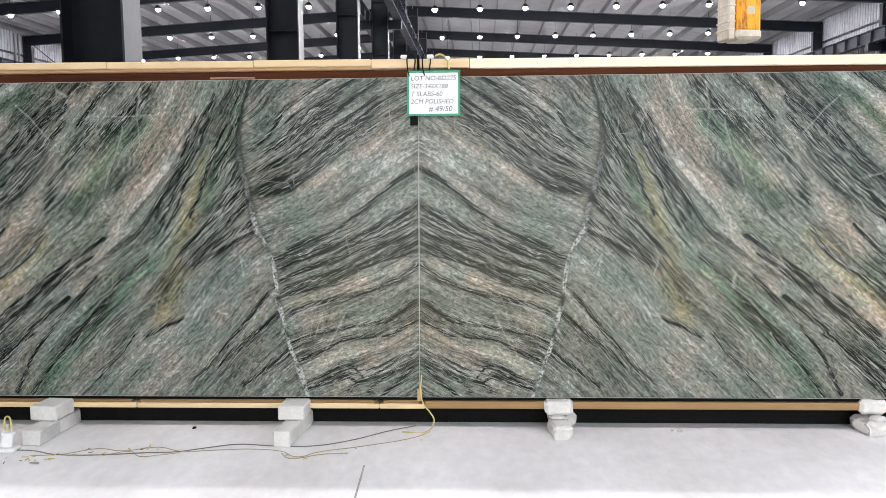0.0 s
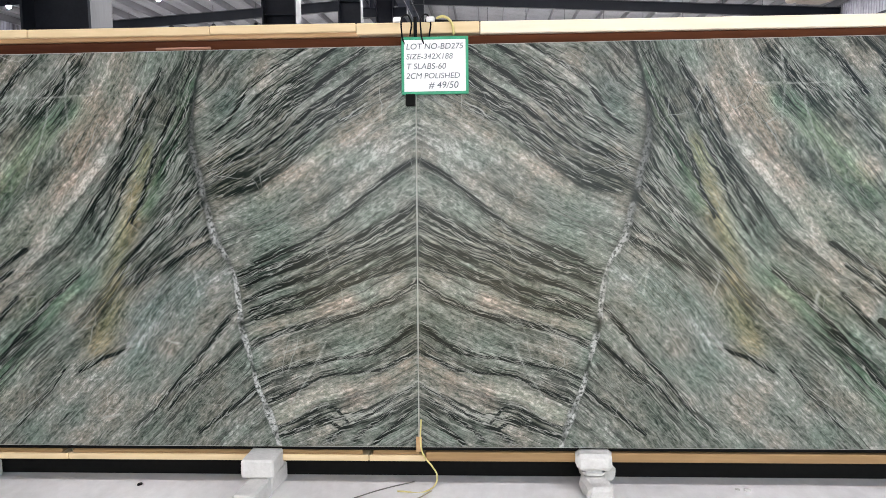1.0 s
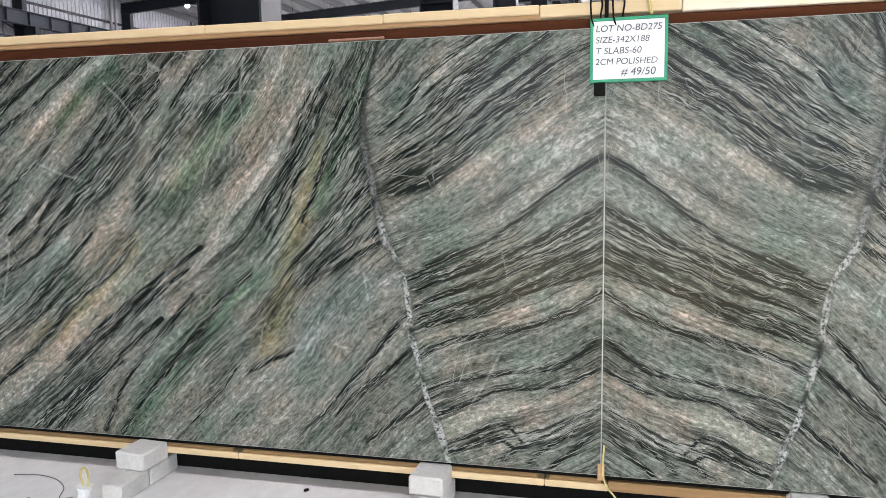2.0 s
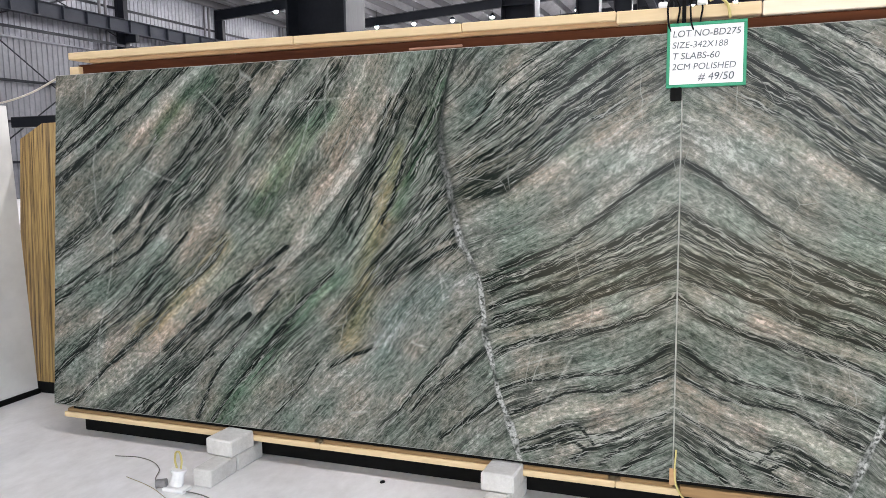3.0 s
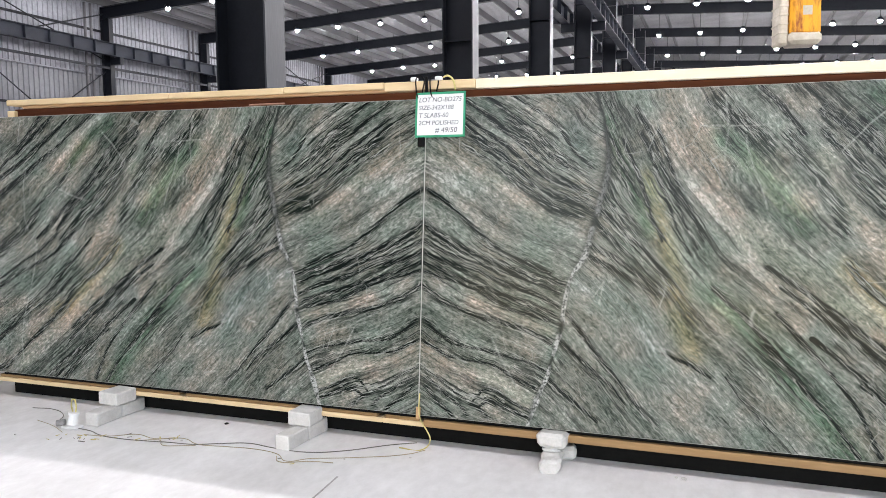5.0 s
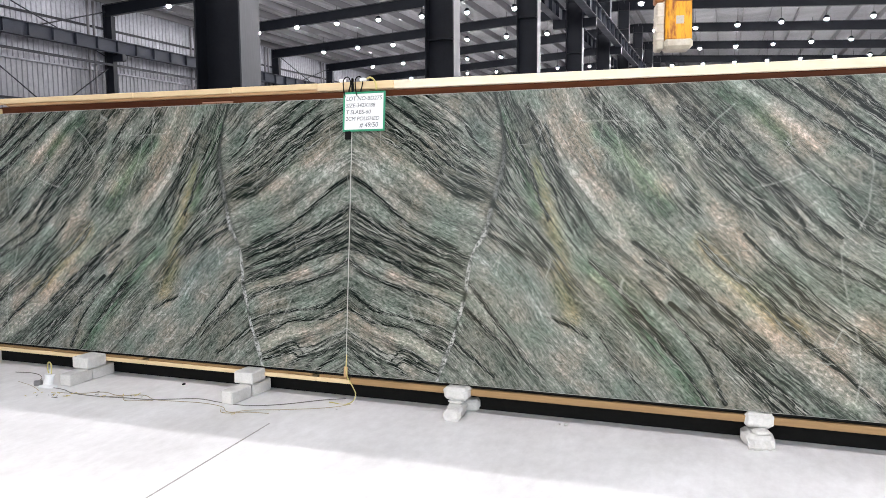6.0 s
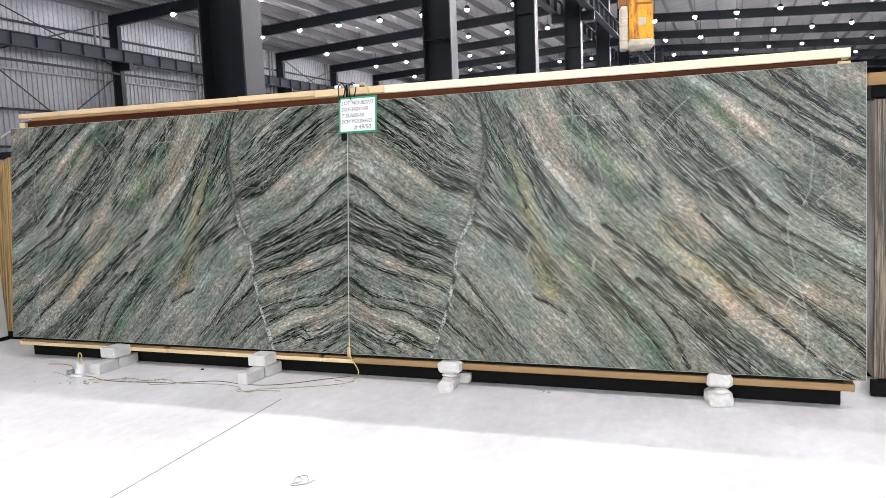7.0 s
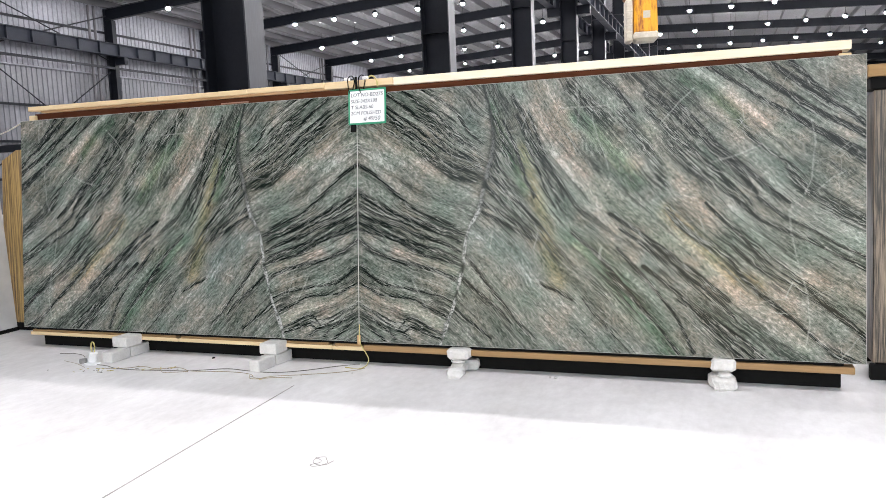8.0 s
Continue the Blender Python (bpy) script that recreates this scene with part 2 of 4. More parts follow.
bm = bmesh.new()
for s in (-1, 1):
    ribbed(bm, lambda l, w, d: (s * w, NEAR + l, roof_z(w) + 0.2 + d), FAR - NEAR, (0, SPAN))
tagged(hall_ob("ceiling", bm, M_ROOF), "pale grey ribbed metal roof sheets on steel purlins", "ceiling", kind="structure")
purlins = tagged(empty("purlins", HALL), "dark cold-formed purlins under the roof sheets", "purlin", kind="structure")
for s in (-1, 1):
    for i in range(0, 16):
        u = s * (0.4 + i * (SPAN - 0.6) / 15)
        bm = bmesh.new()
        add_box(bm, (u - 0.004, NEAR, roof_z(u) - 0.2), (u + 0.004, FAR, roof_z(u) + 0.19))
        add_box(bm, (u - 0.07, NEAR, roof_z(u) - 0.215), (u + 0.004, FAR, roof_z(u) - 0.2))
        part("purlin", bm, M_PURLIN, purlins)

# walls
for s, name in ((-1, "wall_west"), (1, "wall_east")):
    bm = bmesh.new()
    ribbed(bm, lambda l, w, d: (s * (SPAN + 0.05 + d), NEAR + l, w), FAR - NEAR, (7.22, EAVE + 0.25), 0.3)
    w = tagged(hall_ob(name, bm, M_SHEET), "pale ribbed metal wall cladding with a lower skirt", "wall", kind="structure")
    bm = bmesh.new()
    ribbed(bm, lambda l, w, d: (s * (SPAN + 0.2 + d), NEAR + l, w), FAR - NEAR, (0, 7.32), 0.3)
    sk = part("wall_skirt", bm, M_SKIRT, w, "grey ribbed lower cladding")
    bm = bmesh.new()
    add_box(bm, (s * (SPAN + 0.12) - 0.1, NEAR, 7.15), (s * (SPAN + 0.12) + 0.1, FAR, 7.21))
    part("flashing", bm, M_SHEET, w)
    for z in (1.6, 3.4, 5.2, 9.4):
        part("girt", box((s * (SPAN + 0.0) - 0.03, NEAR, z), (s * (SPAN + 0.0) + 0.03, FAR, z + 0.12)), M_STEEL, w)
w = tagged(hall_ob("wall_north", box((-SPAN, FAR, 0), (SPAN, FAR + 0.2, RIDGE)), M_SHEET), "far pale metal end wall", "wall", kind="structure")
# unseen end wall, added: its gateway sets the sun patch edge and slab light
GATE_Y, GATE_H = -9.4, 5.62
bm = bmesh.new()
add_box(bm, (-30, -0.2, GATE_H), (30, 0, 12.9))
add_box(bm, (-30, -0.2, 0), (1, 0, GATE_H))
add_box(bm, (27, -0.2, 0), (30, 0, GATE_H))
gw = tagged(mesh("wall_south", bm, M_SHEET), "unseen pale metal end wall, its wide gateway placed to shape the daylight", "wall", kind="structure")
gw.matrix_world = pose(-3.9, GATE_Y, 0, 0, 0, 2.0)

# lamps hung under the rafters
lamp = empty("high_bay_lamp", HALL)
tagged(lamp, "round high-bay lamp hanging lit from a rafter", "ceiling lamp", "high bay lamps")
bm = bmesh.new()
add_rod(bm, (0, 0, 0.02), (0, 0, 0.2), 0.2, 14, 0.1)
part("housing", bm, M_STEEL, lamp)
bm = bmesh.new()
bmesh.ops.create_uvsphere(bm, u_segments=12, v_segments=8, radius=0.115)
for v in bm.verts:
    v.co.z = v.co.z * (0.9 if v.co.z < 0 else 0.4) - 0.02
part("diffuser", bm, M_LAMP, lamp, "glowing diffuser")
bm = bmesh.new()
add_rod(bm, (0, 0, 0.2), (0, 0, 1.6), 0.012, 5)
part("stem", bm, M_STEEL, lamp)
first = True
# row k = -1 is unseen, added to brighten the near floor and slab fronts
for k in range(-1, 9):
    for u in [-21.4 + 2.75 * i for i in range(7)] + [1.9 + 2.4 * i for i in range(9)]:
        m = HALL @ pose(u, k * BAY + 0.02, min(10.6 if u < 0 else 10.3, roof_z(u) - 0.8) - 0.02 * k)
        if first:
            lamp.matrix_world = m
            first = False
        else:
            copy_thing(lamp, m)

# ---- the stone ----
SW, SH, ST = 3.42, 1.88, 0.02  # width, height and thickness of a slab
# bands of the stone: tone, half width, then u (from the joint) and v (from the lower edge) along the band
LAYERS_UPPER = (
    ("dark", .050, 0.55, 1.72, 0.78, 1.50, 0.94, 1.33),
    ("dark", .022, 0.23, 1.71, 0.36, 1.62, 0.52, 1.50, 0.65, 1.37, 0.76, 1.28, 0.89, 1.23),
    ("seam", .007, 0.24, 1.86, 0.39, 1.76, 0.52, 1.65, 0.66, 1.51, 0.74, 1.41),
    ("seam", .006, 0.23, 1.77, 0.34, 1.70, 0.50, 1.59, 0.63, 1.47, 0.76, 1.39, 0.91, 1.34),
    ("seam", .006, 0.38, 1.88, 0.52, 1.77, 0.66, 1.66, 0.76, 1.53, 0.85, 1.46),
    ("seam", .005, 0.53, 1.87, 0.66, 1.78, 0.79, 1.69, 0.89, 1.54, 0.98, 1.46),
    ("dark", .020, 0.23, 1.61, 0.39, 1.54, 0.54, 1.42, 0.65, 1.33, 0.76, 1.23, 0.91, 1.21),
    ("seam", .006, 0.04, 1.82, 0.23, 1.73, 0.37, 1.62, 0.54, 1.48, 0.67, 1.35),
    ("pink", .030, 0.06, 1.57, 0.27, 1.50, 0.47, 1.38, 0.72, 1.20),
)
LAYERS_HEART = (
    ("blue", .040, 0.88, 1.82, 0.89, 1.72, 0.87, 1.62),
    ("pale", .050, 0.08, 1.44, 0.32, 1.30, 0.58, 1.15, 0.89, 1.08),
    ("dark", .028, 0.72, 1.49, 0.85, 1.38, 0.96, 1.32),
    ("seam", .006, 0.01, 1.35, 0.15, 1.26, 0.27, 1.16, 0.38, 1.07, 0.49, 0.98, 0.63, 0.92, 0.76, 0.87),
    ("seam", .011, -0.01, 1.14, 0.15, 1.04, 0.27, 0.98, 0.38, 0.94, 0.47, 0.92, 0.63, 0.86, 0.84, 0.81),
    ("dark", .018, -0.01, 1.10, 0.27, 0.96, 0.47, 0.91, 0.76, 0.81),
    ("seam", .006, 0.00, 1.03, 0.27, 0.93, 0.54, 0.86, 0.82, 0.76),
    ("seam", .007, 0.00, 0.96, 0.12, 0.93, 0.31, 0.88, 0.49, 0.81, 0.67, 0.75, 0.81, 0.69),
    ("seam", .006, 0.00, 0.91, 0.22, 0.83, 0.40, 0.77, 0.58, 0.71, 0.78, 0.65),
    ("seam", .006, 0.00, 0.86, 0.17, 0.82, 0.36, 0.75, 0.54, 0.66, 0.76, 0.61),
)
LAYERS_LOWER = (
    ("seam", .008, 0.00, 0.78, 0.12, 0.69, 0.31, 0.62, 0.49, 0.58, 0.62, 0.55, 0.78, 0.48),
    ("pink", .018, 0.31, 0.69, 0.58, 0.61, 0.76, 0.55),
    ("pale", .035, 0.03, 0.63, 0.31, 0.52, 0.67, 0.41),
    ("seam", .007, 0.03, 0.56, 0.12, 0.48, 0.21, 0.43, 0.38, 0.41, 0.51, 0.39, 0.64, 0.36, 0.75, 0.32),
    ("seam", .009, 0.03, 0.43, 0.10, 0.40, 0.17, 0.36, 0.30, 0.34, 0.44, 0.33, 0.56, 0.27, 0.71, 0.21),
    ("pink", .045, 0.07, 0.35, 0.26, 0.27, 0.49, 0.23, 0.66, 0.14),
    ("seam", .006, 0.02, 0.28, 0.14, 0.21, 0.26, 0.13, 0.36, 0.08, 0.42, 0.03),
    ("seam", .006, 0.33, 0.11, 0.39, 0.18, 0.46, 0.18, 0.55, 0.13, 0.69, 0.08),
)
LAYERS_FOOT = (
    ("seam", .005, 0.05, 0.23, 0.15, 0.15, 0.26, 0.07, 0.30, 0.03),
    ("seam", .005, 0.05, 0.15, 0.14, 0.08, 0.21, 0.02),
    ("seam", .006, 0.36, 0.08, 0.44, 0.13, 0.53, 0.09, 0.64, 0.04),
    ("seam", .005, 0.46, 0.15, 0.56, 0.09, 0.66, 0.05),
    ("dark", .02, 0.26, 0.13, 0.40, 0.14, 0.55, 0.09),
)
FAN_DARK = (
    ("dark", .055, 0.99, 1.80, 1.03, 1.55, 1.07, 1.30, 1.20, 1.05),
    ("dark", .026, 1.01, 1.80, 1.07, 1.65, 1.13, 1.49, 1.21, 1.31),
    ("green", .028, 1.06, 1.71, 1.15, 1.49, 1.23, 1.28, 1.31, 1.12),
    ("seam", .006, 1.21, 1.78, 1.29, 1.64, 1.37, 1.46, 1.43, 1.30, 1.49, 1.14, 1.55, 1.02),
    ("seam", .006, 1.33, 1.66, 1.39, 1.50, 1.45, 1.33, 1.53, 1.18, 1.58, 1.06),
    ("seam", .005, 1.25, 1.64, 1.33, 1.46, 1.39, 1.28, 1.45, 1.12, 1.51, 1.00),
    ("seam", .006, 1.15, 1.61, 1.25, 1.38, 1.31, 1.20, 1.37, 1.06),
    ("olive", .035, 1.29, 1.40, 1.37, 1.14, 1.43, 0.87, 1.46, 0.67, 1.52, 0.47),
    ("dark", .026, 1.02, 1.17, 1.18, 1.06, 1.30, 0.93, 1.39, 0.82),
    ("seam", .007, 1.02, 1.24, 1.14, 1.15, 1.26, 1.03, 1.39, 0.87),
    ("seam", .007, 0.97, 1.05, 1.12, 0.97, 1.26, 0.87, 1.38, 0.77),
    ("seam", .006, 0.96, 0.98, 1.10, 0.92, 1.24, 0.84, 1.34, 0.77),
)
FAN_PALE = (
    ("pink", .050, 1.41, 1.85, 1.46, 1.71, 1.53, 1.56, 1.59, 1.45, 1.65, 1.29, 1.78, 1.13, 1.93, 0.97, 2.15, 0.82),
    ("pink", .045, 2.15, 0.82, 2.40, 0.67, 2.67, 0.45, 2.94, 0.28, 3.10, 0.11),
    ("pale", .110, 0.97, 0.75, 1.18, 0.59, 1.38, 0.31, 1.66, 0.09),
    ("blue", .090, 0.95, 0.81, 1.18, 0.71, 1.34, 0.51),
    ("seam", .007, 0.86, 0.65, 0.95, 0.55, 1.03, 0.45, 1.14, 0.31, 1.20, 0.23, 1.30, 0.11, 1.36, 0.07),
    ("seam", .005, 0.81, 0.50, 0.97, 0.39, 1.14, 0.25, 1.19, 0.16),
    ("seam", .005, 0.75, 0.28, 0.93, 0.16, 1.05, 0.06),
    ("seam", .006, 1.38, 0.46, 1.50, 0.42, 1.62, 0.35),
    ("seam", .005, 1.70, 0.36, 1.77, 0.25, 1.93, 0.09),
    ("green", .045, 1.62, 0.77, 1.78, 0.66, 1.93, 0.52, 2.00, 0.37, 2.15, 0.18, 2.31, 0.00),
)
SWEEP_LOW = (
    ("seam", .006, 1.62, 0.81, 1.78, 0.69, 1.95, 0.50, 2.04, 0.37, 2.18, 0.21, 2.33, 0.02),
    ("seam", .006, 1.93, 0.71, 2.08, 0.56, 2.20, 0.41, 2.33, 0.23, 2.43, 0.03),
    ("seam", .007, 1.89, 0.94, 2.08, 0.81, 2.29, 0.66, 2.43, 0.56, 2.64, 0.37),
    ("seam", .006, 1.95, 0.84, 2.15, 0.71, 2.33, 0.58, 2.50, 0.44, 2.67, 0.27),
    ("seam", .006, 2.11, 0.59, 2.33, 0.41, 2.47, 0.27, 2.60, 0.12, 2.71, 0.01),
    ("seam", .006, 2.33, 0.37, 2.50, 0.27, 2.64, 0.13, 2.79, -0.01),
    ("seam", .006, 2.57, 0.23, 2.71, 0.13, 2.84, 0.00),
    ("pale", .040, 1.81, 0.78, 2.08, 0.56, 2.29, 0.26, 2.50, 0.03),
    ("blue", .040, 2.11, 0.71, 2.33, 0.52, 2.57, 0.32),
    ("dark", .018, 2.27, 0.96, 2.33, 0.87, 2.43, 0.78, 2.54, 0.71, 2.64, 0.65),
)
SWEEP_MID = (
    ("seam", .008, 2.64, 0.65, 2.71, 0.53, 2.81, 0.42, 2.94, 0.32, 3.10, 0.18, 3.25, 0.04, 3.38, -0.00),
    ("olive", .030, 2.26, 0.94, 2.47, 0.74, 2.67, 0.53, 2.79, 0.47),
    ("seam", .007, 2.50, 1.00, 2.64, 0.85, 2.77, 0.71, 2.90, 0.58, 3.07, 0.46, 3.22, 0.32, 3.44, 0.16),
    ("seam", .006, 2.67, 0.71, 2.84, 0.56, 3.00, 0.47, 3.19, 0.34),
    ("seam", .007, 2.67, 1.03, 2.84, 0.88, 3.00, 0.80, 3.16, 0.71, 3.32, 0.63, 3.43, 0.57),
    ("seam", .006, 2.81, 1.03, 2.97, 0.90, 3.13, 0.81, 3.29, 0.70, 3.43, 0.65),
    ("pale", .035, 2.99, 0.97, 3.13, 0.87, 3.29, 0.80, 3.43, 0.76),
    ("dark", .036, 3.22, 0.95, 3.32, 0.89, 3.43, 0.85),
    ("pink", .030, 3.10, 0.52, 3.25, 0.46, 3.43, 0.39),
    ("seam", .006, 3.03, 0.50, 3.19, 0.37, 3.35, 0.24, 3.44, 0.12),
)
SWEEP_UPPER = (
    ("seam", .008, 2.12, 1.74, 2.26, 1.65, 2.37, 1.53, 2.47, 1.44, 2.57, 1.34, 2.67, 1.25, 2.81, 1.06),
    ("seam", .006, 2.31, 1.69, 2.44, 1.55, 2.56, 1.40, 2.71, 1.25, 2.84, 1.13, 3.00, 0.99),
    ("dark", .024, 2.15, 1.64, 2.28, 1.50, 2.40, 1.37, 2.54, 1.25, 2.67, 1.14, 2.77, 1.01),
    ("dark", .018, 2.29, 1.38, 2.43, 1.25, 2.57, 1.14, 2.71, 1.00),
    ("dark", .028, 1.97, 1.62, 2.08, 1.48, 2.19, 1.28, 2.24, 1.13),
    ("pink", .050, 1.83, 1.47, 1.91, 1.38, 2.00, 1.29),
    ("pink", .032, 2.13, 1.50, 2.21, 1.34, 2.31, 1.19, 2.47, 1.00, 2.57, 0.85),
    ("green", .022, 2.38, 1.81, 2.54, 1.71, 2.64, 1.61, 2.71, 1.51),
    ("dark", .012, 2.71, 1.51, 2.81, 1.38, 2.92, 1.31, 3.03, 1.20),
    ("dark", .026, 3.00, 1.23, 3.05, 1.13, 3.10, 1.04),
)
SWEEP_TOP = (
    ("seam", .008, 2.67, 1.89, 2.82, 1.79, 2.97, 1.69, 3.10, 1.59, 3.25, 1.50, 3.43, 1.40),
    ("seam", .006, 2.52, 1.87, 2.71, 1.75, 2.84, 1.65, 3.00, 1.55, 3.16, 1.45, 3.43, 1.29),
    ("seam", .006, 3.00, 1.88, 3.13, 1.73, 3.25, 1.60, 3.42, 1.47),
    ("seam", .006, 2.84, 1.91, 3.00, 1.79, 3.16, 1.66, 3.32, 1.55, 3.43, 1.45),
    ("seam", .006, 2.99, 1.55, 3.13, 1.44, 3.32, 1.33, 3.43, 1.23),
    ("pink", .035, 2.62, 1.68, 2.81, 1.54, 3.00, 1.36),
    ("pale", .035, 2.71, 1.82, 2.94, 1.66, 3.16, 1.52, 3.42, 1.34),
    ("pale", .060, 3.19, 1.85, 3.32, 1.75, 3.42, 1.66),
    ("dark", .030, 1.63, 1.81, 1.76, 1.70, 1.89, 1.58),
    ("green", .050, 1.67, 1.60, 1.78, 1.53, 2.04, 1.16),
    ("seam", .006, 1.82, 1.89, 1.93, 1.77, 2.04, 1.63),
)
BANDS_IN = LAYERS_UPPER + LAYERS_HEART + LAYERS_LOWER + LAYERS_FOOT
BANDS_OUT = FAN_DARK + FAN_PALE + SWEEP_LOW + SWEEP_MID + SWEEP_UPPER + SWEEP_TOP
# the healed crack from the upper to the lower edge, and thin white veins
CRACK = (1.01, 1.88, 1.04, 1.68, 1.06, 1.44, 1.04, 1.32, 1, 1.17, 0.95, 0.98, 0.88, 0.84, 0.85, 0.69, 0.82, 0.55, 0.77, 0.3, 0.7, 0.14, 0.65, 0)
VEINS = (
    (1.67, 1.83, 1.69, 1.67, 1.67, 1.48),
    (1.55, 1.68, 1.74, 1.68, 1.89, 1.68),
    (1.78, 1.63, 1.84, 1.36, 1.88, 1.24),
    (2.22, 1.54, 2.33, 1.65, 2.44, 1.75),
    (3.18, 1.87, 3.21, 1.71),
    (3.11, 1.51, 3.14, 1.37, 3.12, 1.16, 3.08, 1.04),
    (3.00, 0.95, 3.02, 0.74, 3.05, 0.53, 3.10, 0.35, 3.12, 0.21, 3.10, 0.07),
    (3.15, 1.07, 3.24, 1.15, 3.32, 1.19),
    (0.07, 0.67, 0.31, 0.58, 0.47, 0.50, 0.75, 0.40),
    (0.43, 0.50, 0.51, 0.34, 0.60, 0.20),
    (2.54, 1.27, 2.71, 1.32, 2.82, 1.36),
    (0.06, 1.63, 0.27, 1.46, 0.47, 1.37),
    (1.01, 0.75, 1.07, 0.84, 1.04, 0.71),
)
NX, NY = 560, 308


def pairs(flat):
    return np.array(flat, float).reshape(-1, 2)


def distance(U, V, line):
    best = np.full(U.shape, 9.0)
    for a, b in zip(line, line[1:]):
        d = b - a
        h = np.clip(((U - a[0]) * d[0] + (V - a[1]) * d[1]) / (d @ d), 0, 1)
        best = np.minimum(best, np.hypot(U - a[0] - h * d[0], V - a[1] - h * d[1]))
    return best


def potential(gu, gv, hu, hv):
    """The field whose slopes come nearest to gu and gv (cosine transform, free edges)."""
    ny, nx = gu.shape
    eu, ev = (gu[:, 1:] + gu[:, :-1]) / 2 / hu, (gv[1:] + gv[:-1]) / 2 / hv
    div = np.zeros((ny, nx))
    div[:, :-1] += eu
    div[:, 1:] -= eu
    div[:-1] += ev
    div[1:] -= ev

    def basis(n):
        c = np.cos(np.pi * np.outer(np.arange(n), np.arange(n) + 0.5) / n) * np.sqrt(2 / n)
        c[0] /= np.sqrt(2)
        return c

    cu, cv = basis(nx), basis(ny)
    lam = ((2 * np.cos(np.pi * np.arange(nx) / nx) - 2) / hu ** 2)[None] + ((2 * np.cos(np.pi * np.arange(ny) / ny) - 2) / hv ** 2)[:, None]
    lam[0, 0] = 1
    hat = cv @ div @ cu.T / lam
    hat[0, 0] = 0
    return cv.T @ hat @ cu


def flow(U, V, bands):
    """Coordinates along and across the layers, which run along the bands."""
    c2, s2, wt = np.zeros(U.shape), np.zeros(U.shape), np.zeros(U.shape)
    for _, _, *flat in bands:
        line = pairs(flat)
        for a, b in zip(line, line[1:]):
            ang = 2 * np.arctan2(b[1] - a[1], b[0] - a[0])
            for h in (0.15, 0.5, 0.85):
                p = a + (b - a) * h
                w = np.hypot(*(b - a)) / ((U - p[0]) ** 2 + (V - p[1]) ** 2 + 0.004) ** 1.3
                c2 += w * np.cos(ang)
                s2 += w * np.sin(ang)
                wt += w
    ang = np.arctan2(s2, c2) / 2
    ang = np.where(np.cos(ang) < 0, ang + np.pi, ang)
    ang = np.where((np.cos(ang) < 0.2) & (np.sin(ang) > 0), ang - np.pi, ang)
    du, dv = np.cos(ang), np.sin(ang)
    hu, hv = SW / (NX - 1), SH / (NY - 1)
    return potential(du, dv, hu, hv), potential(-dv, du, hu, hv)


U, V = np.meshgrid(np.linspace(0, SW, NX), np.linspace(0, SH, NY))
ROUGH = np.array([[noise.fractal(Vector((u * 2.2, v * 2.2, 3.1)), 1.0, 2.0, 4) for u in U[0]] for v in V[:, 0]])
ROUGH2 = np.array([[noise.fractal(Vector((u * 2.2, v * 2.2, 9.7)), 1.0, 2.0, 4) for u in U[0]] for v in V[:, 0]])
WU, WV = U + 0.030 * ROUGH, V + 0.030 * ROUGH2
crack = pairs(CRACK)
edge_u = np.interp(V, crack[::-1, 1], crack[::-1, 0]) - 0.035 * ROUGH
ta, sa = flow(U, V, BANDS_IN)
tb, sb = flow(U, V, BANDS_OUT)
inner = U < edge_u
FLOW = np.stack([np.where(inner, ta, tb), np.where(inner, sa, sb), np.where(inner, 0.0, 5.0)], -1)
SPREAD = {"dark": 1.3, "pink": 1.9, "olive": 1.8, "green": 1.7, "pale": 1.6, "blue": 1.5}
TONES = {k: np.zeros(U.shape) for k in ("dark", "seam", "pink", "olive", "green", "pale", "blue")}
for side, bands in ((inner, BANDS_IN), (~inner, BANDS_OUT)):
    for tone, half, *flat in bands:
        far = distance(WU, WV, pairs(flat))
        if tone == "seam":
            near = distance(U + 0.010 * ROUGH, V + 0.010 * ROUGH2, pairs(flat)) / (1.6 * half * np.clip(1 + 1.1 * ROUGH2, 0.35, 2.0))
            TONES["seam"] = np.maximum(TONES["seam"], np.where(side, np.exp(-near ** 2), 0))
            TONES["dark"] = np.maximum(TONES["dark"], np.where(side, 0.62 * np.exp(-(far / (half * 3.4)) ** 2), 0))
        else:
            TONES[tone] = np.maximum(TONES[tone], np.where(side, np.exp(-(far / (half * SPREAD[tone])) ** 2), 0))
TONES["crack"] = np.exp(-(distance(U + 0.035 * ROUGH, V, crack) / (0.014 * np.interp(V, [0.0, 1.0, 1.9], [1.2, 1.1, 1.5]) * np.clip(1 + 1.6 * ROUGH2, 0.45, 2.2))) ** 2)
TONES["filling"] = TONES["crack"] * np.interp(V, [0.1, 0.9, 1.15, 1.9], [1.0, 0.8, 0.42, 0.2])
TONES["vein"] = np.zeros(U.shape)
for flat in VEINS:
    TONES["vein"] = np.maximum(TONES["vein"], np.exp(-(distance(U + 0.022 * ROUGH, V + 0.022 * ROUGH2, pairs(flat)) / 0.0040) ** 2))


